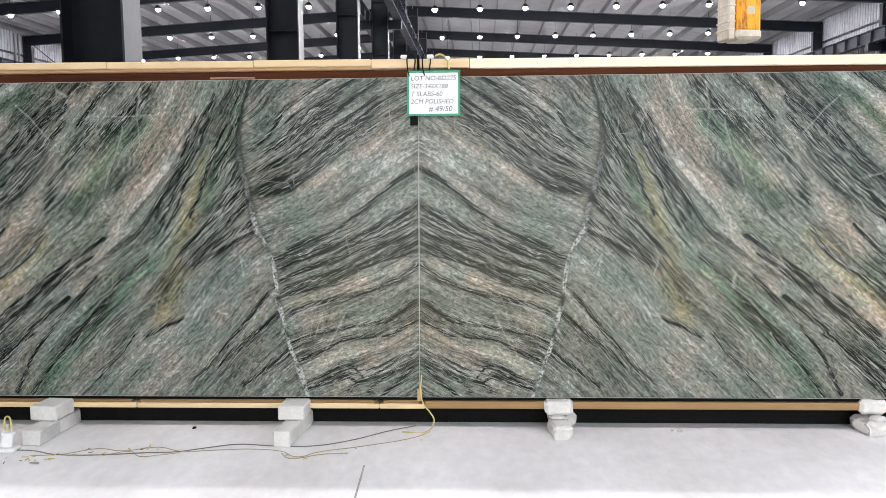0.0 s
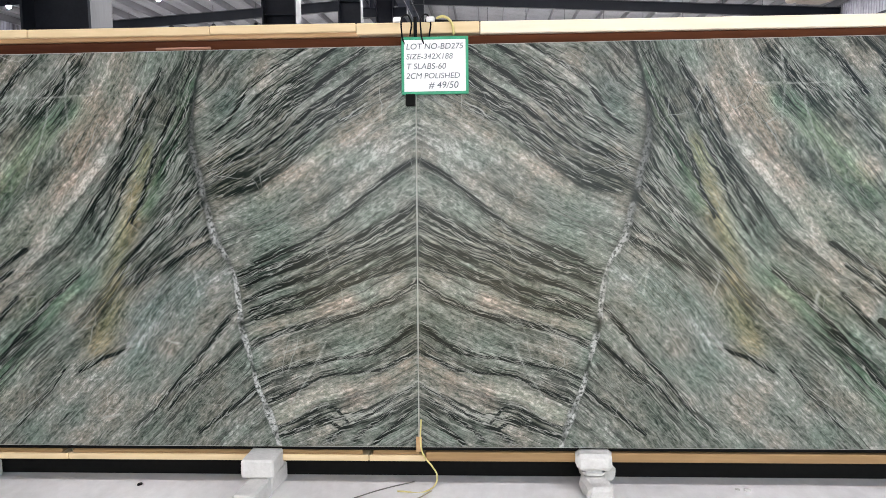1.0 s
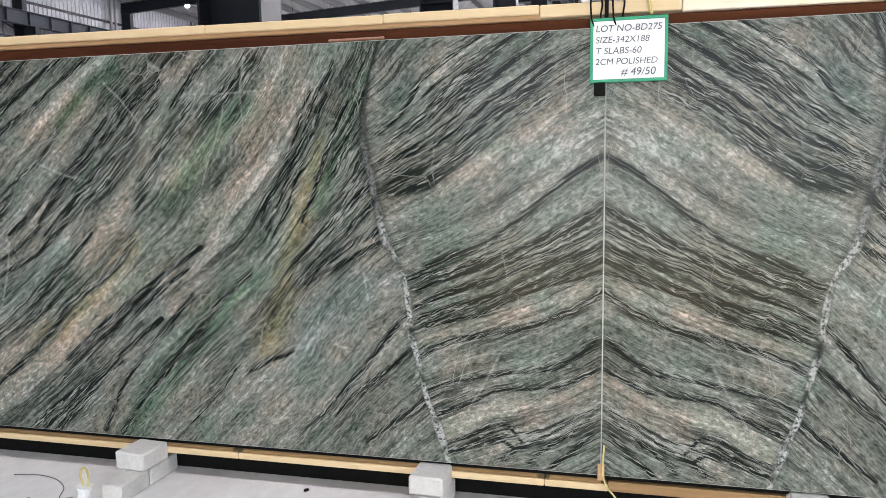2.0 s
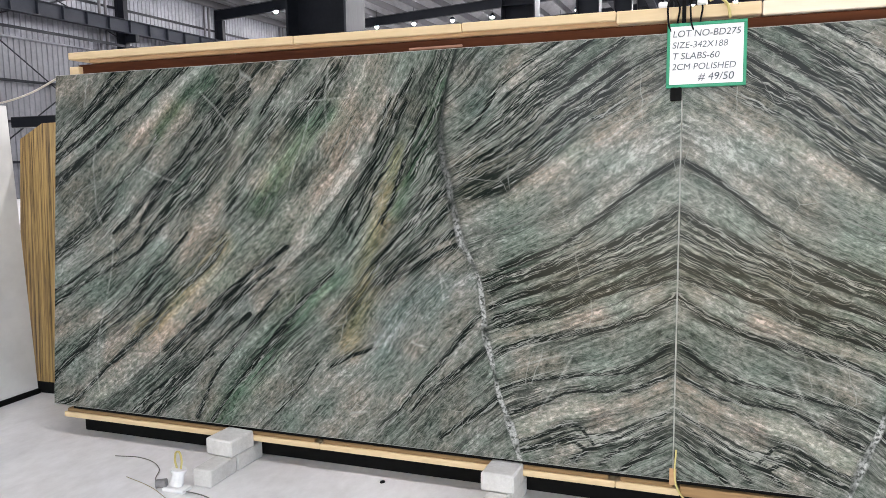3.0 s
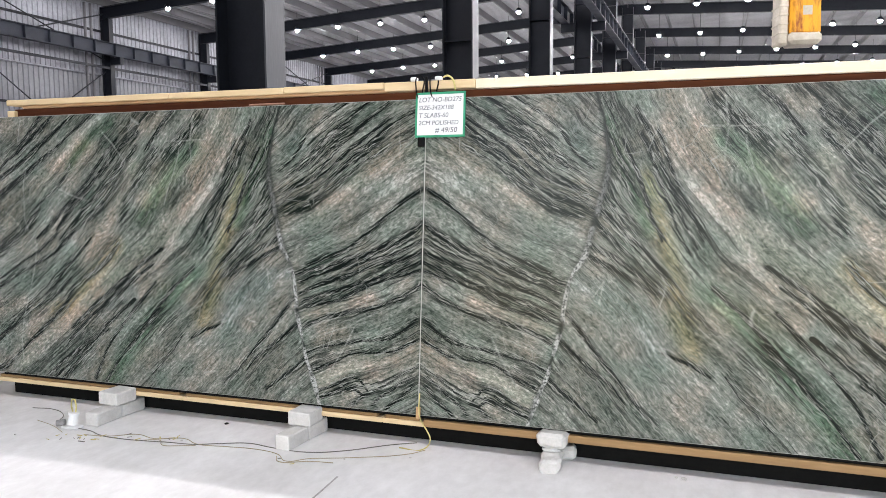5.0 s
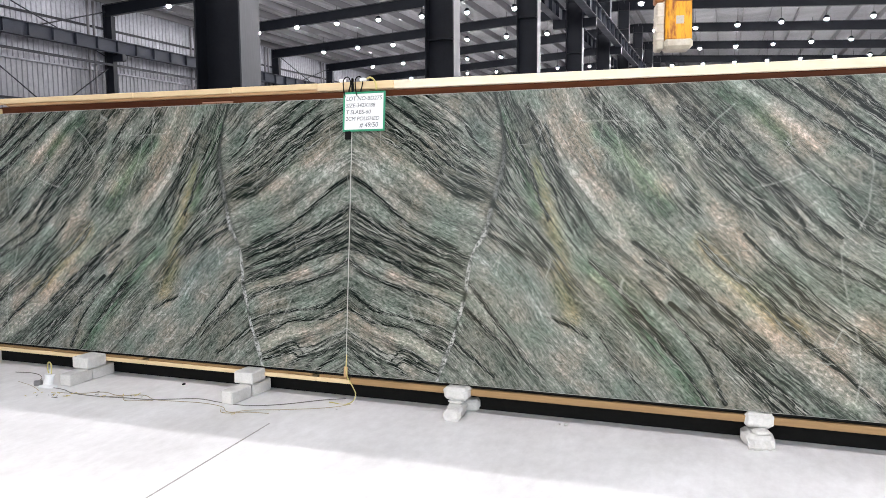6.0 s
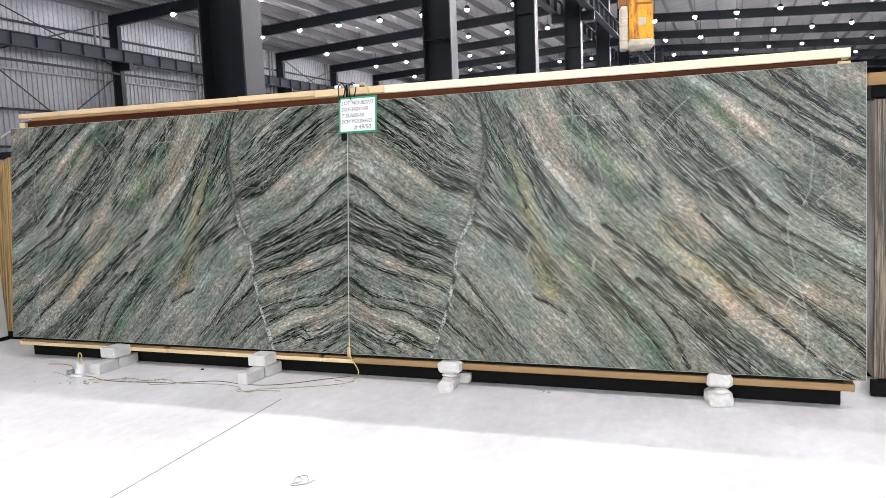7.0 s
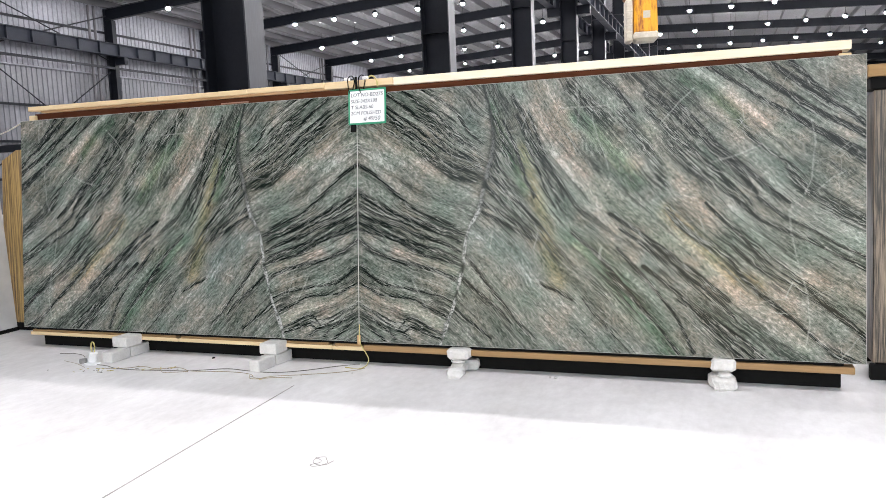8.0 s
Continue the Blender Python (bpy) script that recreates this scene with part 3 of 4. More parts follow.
def stone_material():
    m, t, b = material("polished green veined stone", (0.2, 0.22, 0.2), 0.16)
    b.inputs["Specular IOR Level"].default_value = 0.15
    link = t.links.new

    def attr(name):
        a = t.nodes.new("ShaderNodeAttribute")
        a.attribute_name = name
        return a

    def math_(op, a, c=0.0, clamp=False):
        n = t.nodes.new("ShaderNodeMath")
        n.operation, n.use_clamp = op, clamp
        for socket, value in zip(n.inputs, (a, c)):
            if isinstance(value, bpy.types.NodeSocket):
                link(value, socket)
            else:
                socket.default_value = value
        return n.outputs[0]

    fl = attr("flow")
    warp = node(t, "TexNoise", Scale=5.0, Detail=4.0, Roughness=0.6)
    link(attr("place").outputs["Vector"], warp.inputs["Vector"])
    off = t.nodes.new("ShaderNodeVectorMath")
    off.operation = "MULTIPLY_ADD"
    link(warp.outputs["Color"], off.inputs[0])
    off.inputs[1].default_value = (0.06, 0.042, 0.0)
    link(fl.outputs["Vector"], off.inputs[2])
    for scale, size in ((26.0, 0.0062), (85.0, 0.0030)):
        crinkle = node(t, "TexNoise", Scale=scale, Detail=3.0, Roughness=0.6)
        link(attr("place").outputs["Vector"], crinkle.inputs["Vector"])
        off2 = t.nodes.new("ShaderNodeVectorMath")
        off2.operation = "MULTIPLY_ADD"
        link(crinkle.outputs["Color"], off2.inputs[0])
        off2.inputs[1].default_value = (size, size, 0.0)
        link(off.outputs[0], off2.inputs[2])
        off = off2

    def layer(scale, detail, rough=0.6, shift=0.0):
        mp = node(t, "Mapping", Scale=scale, Location=(shift, shift * 0.7, shift))
        link(off.outputs[0], mp.inputs[0])
        n = node(t, "TexNoise", Scale=1.0, Detail=detail, Roughness=rough)
        link(mp.outputs[0], n.inputs["Vector"])
        return n.outputs[0]

    broad = layer((1.8, 8, 1), 4.0)
    strand = layer((2.2, 30, 1), 5.0, 0.66, 3.0)
    fibre = layer((34, 105, 1), 4.0, 0.7, 7.0)
    grain = layer((32, 58, 1), 9.0, 0.78, 13.0)
    lum = math_("ADD", math_("ADD", math_("MULTIPLY", broad, 0.30), math_("MULTIPLY", strand, 0.14)), math_("ADD", math_("MULTIPLY", fibre, 0.07), math_("MULTIPLY", grain, 0.49)))
    tone = {k: attr(k).outputs["Fac"] for k in TONES}
    lum = math_("ADD", lum, math_("ADD", math_("MULTIPLY", tone["pale"], 0.009), math_("MULTIPLY", tone["pink"], 0.009)))
    lum = math_("SUBTRACT", lum, math_("ADD", math_("MULTIPLY", tone["dark"], 0.026), math_("MULTIPLY", tone["green"], 0.014)))
    grey = ramp(t, lum, [(0.415, (0.020, 0.027, 0.022)), (0.460, (0.066, 0.080, 0.067)), (0.50, (0.120, 0.134, 0.116)), (0.54, (0.180, 0.190, 0.172)), (0.60, (0.42, 0.425, 0.395))])
    # patches of bluish and brownish tint
    mott = node(t, "TexNoise", Scale=3.5, Detail=3.0, Roughness=0.55)
    link(attr("place").outputs["Vector"], mott.inputs["Vector"])
    tint = ramp(t, mott.outputs[0], [(0.34, (0.88, 1.0, 0.95)), (0.5, (1.02, 1.01, 0.99)), (0.64, (1.20, 1.04, 0.97))])
    col = mixed(t, 1.0, grey, tint, "MULTIPLY")
    # warm and green bands keep the layering below them
    for k, c, amount in (("pink", (1.54, 1.35, 1.29), 0.95), ("olive", (1.18, 1.03, 0.66), 0.85), ("green", (0.48, 0.74, 0.56), 0.9), ("blue", (0.98, 1.03, 1.10), 0.8)):
        lit = mixed(t, 1.0, col, c, "MULTIPLY")
        col = mixed(t, math_("MULTIPLY", math_("MULTIPLY", tone[k], ramp(t, strand, [(0.34, (0.45,) * 3), (0.50, (1.0,) * 3)])), amount), col, lit)
    # thin dark seams between layers, thickest in the dark bands
    for scale, shift, width, force in (((0.6, 12, 1), 11.0, 0.024, 0.98), ((0.85, 21, 1), 23.0, 0.040, 0.97), ((1.5, 36, 1), 31.0, 0.052, 0.95)):
        c = layer(scale, 3.0, 0.5, shift)
        near = math_("ABSOLUTE", math_("SUBTRACT", c, 0.5))
        line = ramp(t, near, [(width * 0.7, (1, 1, 1)), (width, (0, 0, 0))])
        where = math_("ADD", math_("MULTIPLY", tone["dark"], 1.35), ramp(t, layer((1.4, 6, 1), 2.0, 0.5, shift + 3.0), [(0.40, (0.75,) * 3), (0.46, (0.0,) * 3)]), True)
        where = math_("MULTIPLY", where, math_("SUBTRACT", 1.0, math_("MULTIPLY", tone["pale"], 0.8)))
        where = math_("MULTIPLY", where, math_("SUBTRACT", 1.0, math_("MULTIPLY", tone["pink"], 0.5)))
        col = mixed(t, math_("MULTIPLY", math_("MULTIPLY", line, where), force), col, (0.006, 0.010, 0.008))
    # the long seams, broken along their course
    broken = math_("MULTIPLY", tone["seam"], ramp(t, layer((7, 30, 1), 3.0, 0.6, 53.0), [(0.34, (0.45,) * 3), (0.46, (1.0,) * 3)]))
    col = mixed(t, ramp(t, broken, [(0.24, (0, 0, 0)), (0.44, (0.98,) * 3)]), col, (0.005, 0.008, 0.007))
    # pale thin seams
    for scale, shift, force in (((1.8, 26, 1), 47.0, 0.55), ((3.0, 55, 1), 61.0, 0.50)):
        c = layer(scale, 3.0, 0.6, shift)
        line = ramp(t, math_("ABSOLUTE", math_("SUBTRACT", c, 0.52)), [(0.006, (1, 1, 1)), (0.016, (0, 0, 0))])
        line = math_("MULTIPLY", line, math_("ADD", math_("MULTIPLY", tone["dark"], 0.8), 0.35, True))
        col = mixed(t, math_("MULTIPLY", line, force), col, (0.46, 0.47, 0.43))
    # hair-fine white cracks across the layers
    vo = node(t, "TexVoronoi", Scale=4.5, Randomness=1.0)
    vo.feature = "DISTANCE_TO_EDGE"
    wv = node(t, "TexNoise", Scale=9.0, Detail=3.0)
    link(attr("place").outputs["Vector"], wv.inputs["Vector"])
    ad = t.nodes.new("ShaderNodeVectorMath")
    ad.operation = "MULTIPLY_ADD"
    link(wv.outputs["Color"], ad.inputs[0])
    ad.inputs[1].default_value = (0.05, 0.05, 0.0)
    link(attr("place").outputs["Vector"], ad.inputs[2])
    link(ad.outputs[0], vo.inputs["Vector"])
    hair = ramp(t, vo.outputs["Distance"], [(0.0, (1, 1, 1)), (0.008, (0, 0, 0))])
    patch = ramp(t, mott.outputs[0], [(0.5, (0, 0, 0)), (0.62, (1, 1, 1))])
    col = mixed(t, math_("MULTIPLY", math_("MULTIPLY", hair, patch), 0.42), col, (0.42, 0.44, 0.41))
    col = mixed(t, math_("MULTIPLY", math_("MULTIPLY", tone["vein"], ramp(t, fibre, [(0.36, (0, 0, 0)), (0.56, (1, 1, 1))])), 0.40), col, (0.50, 0.52, 0.48))
    # the healed crack: pale filling in a broken dark line
    fill = math_("MULTIPLY", ramp(t, wv.outputs[0], [(0.38, (0, 0, 0)), (0.54, (1, 1, 1))]), ramp(t, crinkle.outputs[0], [(0.40, (0.15,) * 3), (0.52, (1, 1, 1))]))
    col = mixed(t, math_("MULTIPLY", tone["crack"], 0.92), col, (0.012, 0.016, 0.014))
    col = mixed(t, math_("MULTIPLY", ramp(t, tone["filling"], [(0.25, (0, 0, 0)), (0.6, (1, 1, 1))]), fill), col, ramp(t, grain, [(0.36, (0.16, 0.17, 0.165)), (0.58, (0.46, 0.47, 0.45))]))
    link(col, b.inputs["Base Color"])
    link(ramp(t, strand, [(0.3, (0.12,) * 3), (0.7, (0.22,) * 3)]), b.inputs["Roughness"])
    return m


M_STONE = stone_material()
M_SAWN = worn("sawn pale stone edge", (0.34, 0.34, 0.32), (0.54, 0.54, 0.50), (0.6, 0.8), 6.0, 50.0)


def stone_slab(s):
    """One slab; s = 1 lies to the right of the joint, s = -1 is its mirror image."""
    gap, ch = 0.0006, 0.0022
    xs = s * (gap + ch + U * (SW - gap - 2 * ch) / SW)
    zs = ch + V * (SH - 2 * ch) / SH
    front = [(x, 0.0, z) for x, z in zip(xs.ravel(), zs.ravel())]
    n = NX * NY
    quads = []
    for j in range(NY - 1):
        for i in range(NX - 1):
            q = (j * NX + i, j * NX + i + 1, (j + 1) * NX + i + 1, (j + 1) * NX + i)
            quads.append(q if s > 0 else q[::-1])
    x0, x1 = s * gap, s * SW
    back = [(x, y, z) for y in (ch, ST) for x, z in ((x0, 0), (x1, 0), (x1, SH), (x0, SH))]
    a, b_, c, d = 0, NX - 1, n - 1, n - NX
    sides = [(n + 4, n + 7, n + 6, n + 5), (a, n, n + 1, b_), (b_, n + 1, n + 2, c), (c, n + 2, n + 3, d), (d, n + 3, n, a)]
    sides += [(n + i, n + 4 + i, n + 4 + (i + 1) % 4, n + (i + 1) % 4) for i in range(4)]
    me = bpy.data.meshes.new("stone_slab")
    me.from_pydata(front + back, [], quads + sides)
    me.materials.append(M_STONE)
    me.materials.append(M_SAWN)
    for p in list(me.polygons)[-9:]:
        p.material_index = 1
    pad = np.zeros((8, 3))
    me.attributes.new("flow", "FLOAT_VECTOR", "POINT").data.foreach_set("vector", np.concatenate([FLOW.reshape(-1, 3), pad]).ravel())
    place = np.stack([U, V, np.full(U.shape, 0.02 * s)], -1)
    me.attributes.new("place", "FLOAT_VECTOR", "POINT").data.foreach_set("vector", np.concatenate([place.reshape(-1, 3), pad]).ravel())
    for k, field in TONES.items():
        me.attributes.new(k, "FLOAT", "POINT").data.foreach_set("value", np.concatenate([field.ravel(), np.zeros(8)]))
    me.update()
    ob = new("stone_slab", me)
    ob.matrix_world = SLAB_POSE
    return tagged(ob, "polished green, grey and pink veined stone slab leaning on its stack", "stone slab", "bookmatched slab pair")


for s in (-1, 1):
    stone_slab(s)

# the rest of the stack behind the front pair
for s in (-1, 1):
    b = mesh("slab_stack", box((min(s * 0.01, s * 3.39), 0.026, 0.004), (max(s * 0.01, s * 3.39), 0.17, SH - 0.012), 0.003), M_SAWN)
    b.matrix_world = SLAB_POSE
    tagged(b, "stack of raw stone slabs standing behind the polished pair", "slab stack", "slab stacks")
    # unseen bundle, added near black to keep light out from under the rack
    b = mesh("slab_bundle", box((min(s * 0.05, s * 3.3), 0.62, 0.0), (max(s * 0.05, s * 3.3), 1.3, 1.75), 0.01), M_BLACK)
    tagged(b, "unseen near-black bundle of stored slabs, added to block light from behind", "slab bundle", "stored bundles")

def skid(x0, x1, y0, y1, h, label):
    """A low near-black frame: two rails and ties."""
    sk = tagged(empty("skid", pose(0, 0, 0)), label, "skid", "steel skids")
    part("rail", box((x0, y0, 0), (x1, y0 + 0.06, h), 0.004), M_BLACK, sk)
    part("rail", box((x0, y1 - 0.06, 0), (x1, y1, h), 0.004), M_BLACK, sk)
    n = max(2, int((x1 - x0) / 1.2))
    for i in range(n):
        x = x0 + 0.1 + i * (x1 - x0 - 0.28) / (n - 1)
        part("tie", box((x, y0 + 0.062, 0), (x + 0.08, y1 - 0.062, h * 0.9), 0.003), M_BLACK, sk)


# this black skid stands in for the deep shade below the stack
skid(-3.34, 3.30, 0.135, 0.42, 0.120, "near-black skid standing in for the shade under the slab stack")
# timber rack round the stack
TOP = 2.176


def plank(name, x0, x1, y0, y1, z0, z1, mat, parent, label="", drop=0.0):
    bm = box((x0, y0, z0), (x1, y1, z1), 0.004)
    for v in bm.verts:
        v.co.z -= drop * (v.co.x + 3.3) / 6.6
    return part(name, bm, mat, parent, label)


rack = tagged(empty("timber_rack", pose(0, 0, 0)), "pale pine rack of nailed planks holding the slab stack", "timber rack")
random.seed(4)
for x0, x1, mat, thick in ((-3.33, -1.87, M_PINE, 0.040), (-1.87, -0.98, M_PINE, 0.040), (-0.98, -0.28, M_PINE, 0.040), (-0.28, 0.3, M_PINE, 0.052), (0.3, 3.34, M_PINE3, 0.056)):
    dz = random.uniform(-0.004, 0.004)
    plank("top_plank", x0 + 0.0015, x1 - 0.0015, 0.20, 0.36, TOP + 0.014 - thick + dz, TOP + 0.014 + dz, mat, rack, drop=0.03)
# extra strip whose darker colour paints the shaded underside of the top planks
plank("underside_strip", -3.2, -0.27, 0.222, 0.34, TOP - 0.050, TOP - 0.028, M_PINE2, rack, "darker pine strip standing in for the shaded underside of the top planks", 0.02)
plank("back_plank", -3.29, 0.1, 0.235, 0.26, 2.0, TOP - 0.053, M_BROWN, rack, "red-brown plank", 0.02)
plank("back_plank", 0.1, 3.29, 0.225, 0.25, 2.0, TOP - 0.054, M_BROWN, rack, "red-brown plank", 0.02)
for x in (-3.33, 3.27):
    plank("end_post", x, x + 0.07, 0.205, 0.3, 2.03, TOP - 0.066, M_PINE, rack, drop=0.03)
plank("tag_strip", -1.25, -0.98, 0.212, 0.222, 2.072, 2.084, M_BROWN2, rack, "short pink-brown batten")
for x0, x1 in ((-3.36, -1.70), (-1.70, -0.24), (-0.24, 0.03)):
    plank("bottom_plank", x0 + 0.001, x1 - 0.001, 0.008, 0.12, 0.122, 0.151, M_PINE, rack)
    plank("foot_batten", x0 + 0.02, x1 - 0.03, 0.016, 0.11, 0.152, 0.172, M_PINE4, rack, "brown batten under the slab edge")
plank("bottom_plank", 0.03, 3.36, 0.004, 0.12, 0.125, 0.168, M_PINE4, rack)
# near-black bearers carry the dark of the gap under the slabs in their colour
plank("bearer", -3.30, 3.30, 0.02, 0.3, 0.172, 0.194, M_BLACK, rack, "shim coloured near black for the shadow line under the slabs")
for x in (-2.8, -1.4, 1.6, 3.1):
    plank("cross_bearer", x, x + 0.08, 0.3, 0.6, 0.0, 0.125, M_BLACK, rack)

# blocks under the rack
def concrete_block(x, y, z, w, d, h, turn, label, rough=0.0, seed=1):
    """A cast block; rough breaks its faces and edges."""
    bm = bmesh.new()
    add_box(bm, (-w / 2, -d / 2, 0), (w / 2, d / 2, h), 0.008 if not rough else 0.018)
    if rough:
        bmesh.ops.subdivide_edges(bm, edges=bm.edges[:], cuts=3, use_grid_fill=True)
    for v in bm.verts:
        q = v.co * (14 if rough else 9) + Vector((seed, seed * 2.3, 0))
        v.co += Vector((noise.noise(q), noise.noise(q + Vector((5, 0, 0))), noise.noise(q + Vector((0, 7, 0))) * (0.5 if v.co.z > 0.01 else 0.0))) * (0.003 + rough)
        v.co.z = max(v.co.z, 0.0)
    ob = mesh("concrete_block", bm, M_BLOCK)
    ob.matrix_world = pose(x, y, z, 0, 0, turn)
    return tagged(ob, label, "concrete block", "blocks under the rack")


concrete_block(-2.160, -0.215, 0.0, 0.106, 0.21, 0.09, -1, "grey concrete block lying end to end on the floor")
concrete_block(-2.152, 0.003, 0.0, 0.106, 0.21, 0.088, -3, "dusty grey concrete block lying end to end on the floor", seed=2)
concrete_block(-2.172, -0.068, 0.092, 0.165, 0.18, 0.086, -5, "pale grey concrete block wedged under the timber", seed=3)
concrete_block(-0.735, -0.212, 0.0, 0.10, 0.205, 0.092, -5, "grey concrete block lying end to end on the floor", seed=5)
concrete_block(-0.715, 0.0, 0.0, 0.105, 0.20, 0.090, -7, "dusty grey concrete block lying end to end on the floor", seed=7)
concrete_block(-0.730, -0.055, 0.095, 0.155, 0.165, 0.084, -2, "pale grey concrete block wedged under the timber", seed=6)
concrete_block(0.812, -0.070, 0.0, 0.115, 0.20, 0.078, 6, "broken pale concrete lump on the floor", 0.018, 8)
concrete_block(0.838, 0.125, 0.0, 0.15, 0.15, 0.080, 12, "dark broken concrete lump behind another", 0.012, 21)
concrete_block(0.803, -0.005, 0.080, 0.10, 0.11, 0.024, 4, "thin concrete shim between two blocks", 0.004, 9)
concrete_block(0.810, 0.005, 0.106, 0.165, 0.14, 0.080, -2, "pale grey concrete block wedged under the timber", 0.005, 10)
concrete_block(2.605, -0.010, 0.0, 0.15, 0.17, 0.085, 5, "broken pale concrete lump on the floor", 0.026, 12)
concrete_block(2.612, -0.045, 0.082, 0.09, 0.08, 0.026, 20, "chipped concrete shim between two blocks", 0.008, 15)
concrete_block(2.605, 0.038, 0.104, 0.155, 0.11, 0.084, -3, "pale chipped concrete block wedged under the timber", 0.012, 14)

# sign board
sign = tagged(empty("sign_board", SLAB_POSE), "white handwritten lot sign with a green tape border", "sign")
bm = bmesh.new()
for lo, hi in (((-0.066, 1.648), (0.246, 1.662)), ((-0.066, 1.902), (0.246, 1.916)), ((-0.066, 1.662), (-0.053, 1.902)), ((0.233, 1.662), (0.246, 1.902))):
    add_box(bm, (lo[0], -0.012, lo[1]), (hi[0], -0.003, hi[1]), 0.002)
part("border", bm, M_GREEN, sign, "green tape border")
part("board", box((-0.053, -0.010, 1.662), (0.233, -0.004, 1.902)), M_WHITE, sign, "white board")


def written(text, x, z, size, shear=0.15):
    cu = bpy.data.curves.new("writing", "FONT")
    cu.body, cu.size, cu.shear, cu.extrude = text, size, shear, 0.0004
    ob = bpy.data.objects.new("writing", cu)
    me = bpy.data.meshes.new_from_object(ob)
    me.materials.clear()
    me.materials.append(M_INK)
    wr = new("writing", me)
    wr.parent = sign
    wr.matrix_local = pose(x, -0.0112, z, 90, 0, random.uniform(-0.5, 0.5)) 
    wr["label"] = "dark handwritten line"


for text, x, z, size in (("LOT NO-BD275", -0.045, 1.858, 0.0385), ("SIZE-342X188", -0.045, 1.812, 0.0370), ("T SLABS-60", -0.045, 1.766, 0.0385), ("2CM POLISHED", -0.045, 1.722, 0.0370), ("# 49/50", 0.06, 1.676, 0.044)):
    written(text, x, z, size)
# clamp that holds the sign on the top planks
clamp = tagged(empty("sign_clamp", pose(0, 0, 0)), "black wire clamp hooked over the top plank", "clamp")
part("post", box((-0.008, 0.183, 2.02), (0.008, 0.196, 2.195), 0.003), M_BLACK, clamp)
part("post", box((-0.058, -0.012, 0.0), (-0.012, -0.004, 0.06), 0.003, SLAB_POSE @ pose(0.01, 0.0, 1.595)), M_BLACK, clamp, "black strip below the sign")
for x in (-0.045, 0.045):
    tube("wire_loop", [(x, 0.186, 2.05), (x - 0.018, 0.18, 2.12), (x, 0.19, 2.205), (x + 0.02, 0.2, 2.19), (x + 0.02, 0.18, 2.10)], 0.004, M_BLACK, clamp)
for x in (-0.085, 0.07):
    part("paper_tab", box((x - 0.020, 0.19, 2.172), (x + 0.020, 0.23, 2.196), 0.006), M_WHITE, clamp, "crumpled white paper tab")
strap = tagged(tube("yellow_strap", [(0.1, 0.21, 2.19), (0.13, 0.196, 2.195), (0.165, 0.19, 2.17), (0.18, 0.186, 2.11)], 0.006, M_YELLOW), "yellow plastic strap end over the plank", "strap")
cord = tagged(tube("yellow_string", [(0.012, -0.004, 0.33), (0.01, -0.008, 0.2), (0.03, 0.0, 0.14), (0.06, -0.015, 0.11), (0.085, -0.03, 0.06), (0.05, -0.05, 0.01), (-0.1, -0.06, 0.006)], 0.0038, M_YELLOW), "yellow string hanging at the slab joint", "string")
wedge = tagged(mesh("joint_wedge", box((-0.014, -0.006, -0.02), (0.014, 0.0, 0.05), 0.002, SLAB_POSE), M_PINE2), "small wooden wedge at the foot of the joint", "wedge")

# cables and lamp holder on the floor
random.seed(9)
line = [(-2.26, -0.39), (-2.1, -0.40), (-1.96, -0.45), (-1.8, -0.46), (-1.6, -0.44), (-1.48, -0.42), (-1.3, -0.40), (-1.16, -0.34), (-1.0, -0.28), (-0.81, -0.30), (-0.58, -0.30), (-0.4, -0.22), (-0.16, -0.03), (-0.03, 0.05)]
tagged(tube("cable", [(x, y, 0.006) for x, y in line], 0.0030, M_CABLE), "thin grey cable winding over the concrete floor", "cable", "floor cables")
line = [(-2.07, -0.47), (-1.9, -0.44), (-1.76, -0.36), (-1.6, -0.39), (-1.43, -0.33), (-1.28, -0.39), (-1.1, -0.37), (-0.9, -0.35), (-0.73, -0.38), (-0.62, -0.46), (-0.53, -0.39), (-0.31, -0.30), (0.0, -0.13), (0.06, -0.05)]
tagged(tube("cable", [(x, y, 0.005) for x, y in line], 0.0024, M_CABLE2), "thin tan cable winding over the concrete floor", "cable", "floor cables")
line = [(-1.68, -0.46), (-1.56, -0.40), (-1.47, -0.47), (-1.38, -0.45), (-1.28, -0.41)]
tagged(tube("cable", [(x, y, 0.005) for x, y in line], 0.0022, M_CABLE2), "short frayed tan wire end on the floor", "cable", "floor cables")
tagged(tube("cable", [(-2.28, -0.40, 0.005), (-2.42, -0.34, 0.005), (-2.52, -0.2, 0.005), (-2.7, -0.12, 0.005), (-2.86, -0.14, 0.005)], 0.0024, M_CABLE), "loose thin cable end on the floor", "cable", "floor cables")
tagged(tube("cable", [(-2.24, -0.48, 0.005), (-2.4, -0.40, 0.005), (-2.6, -0.34, 0.005)], 0.0018, M_CABLE2), "loose thin wire on the floor", "cable", "floor cables")
tagged(tube("cable", [(-0.72, -0.41, 0.005), (-0.66, -0.48, 0.005), (-0.5, -0.42, 0.005), (-0.36, -0.40, 0.005)], 0.0026, M_CABLE2), "short loose wire on the floor", "cable", "floor cables")
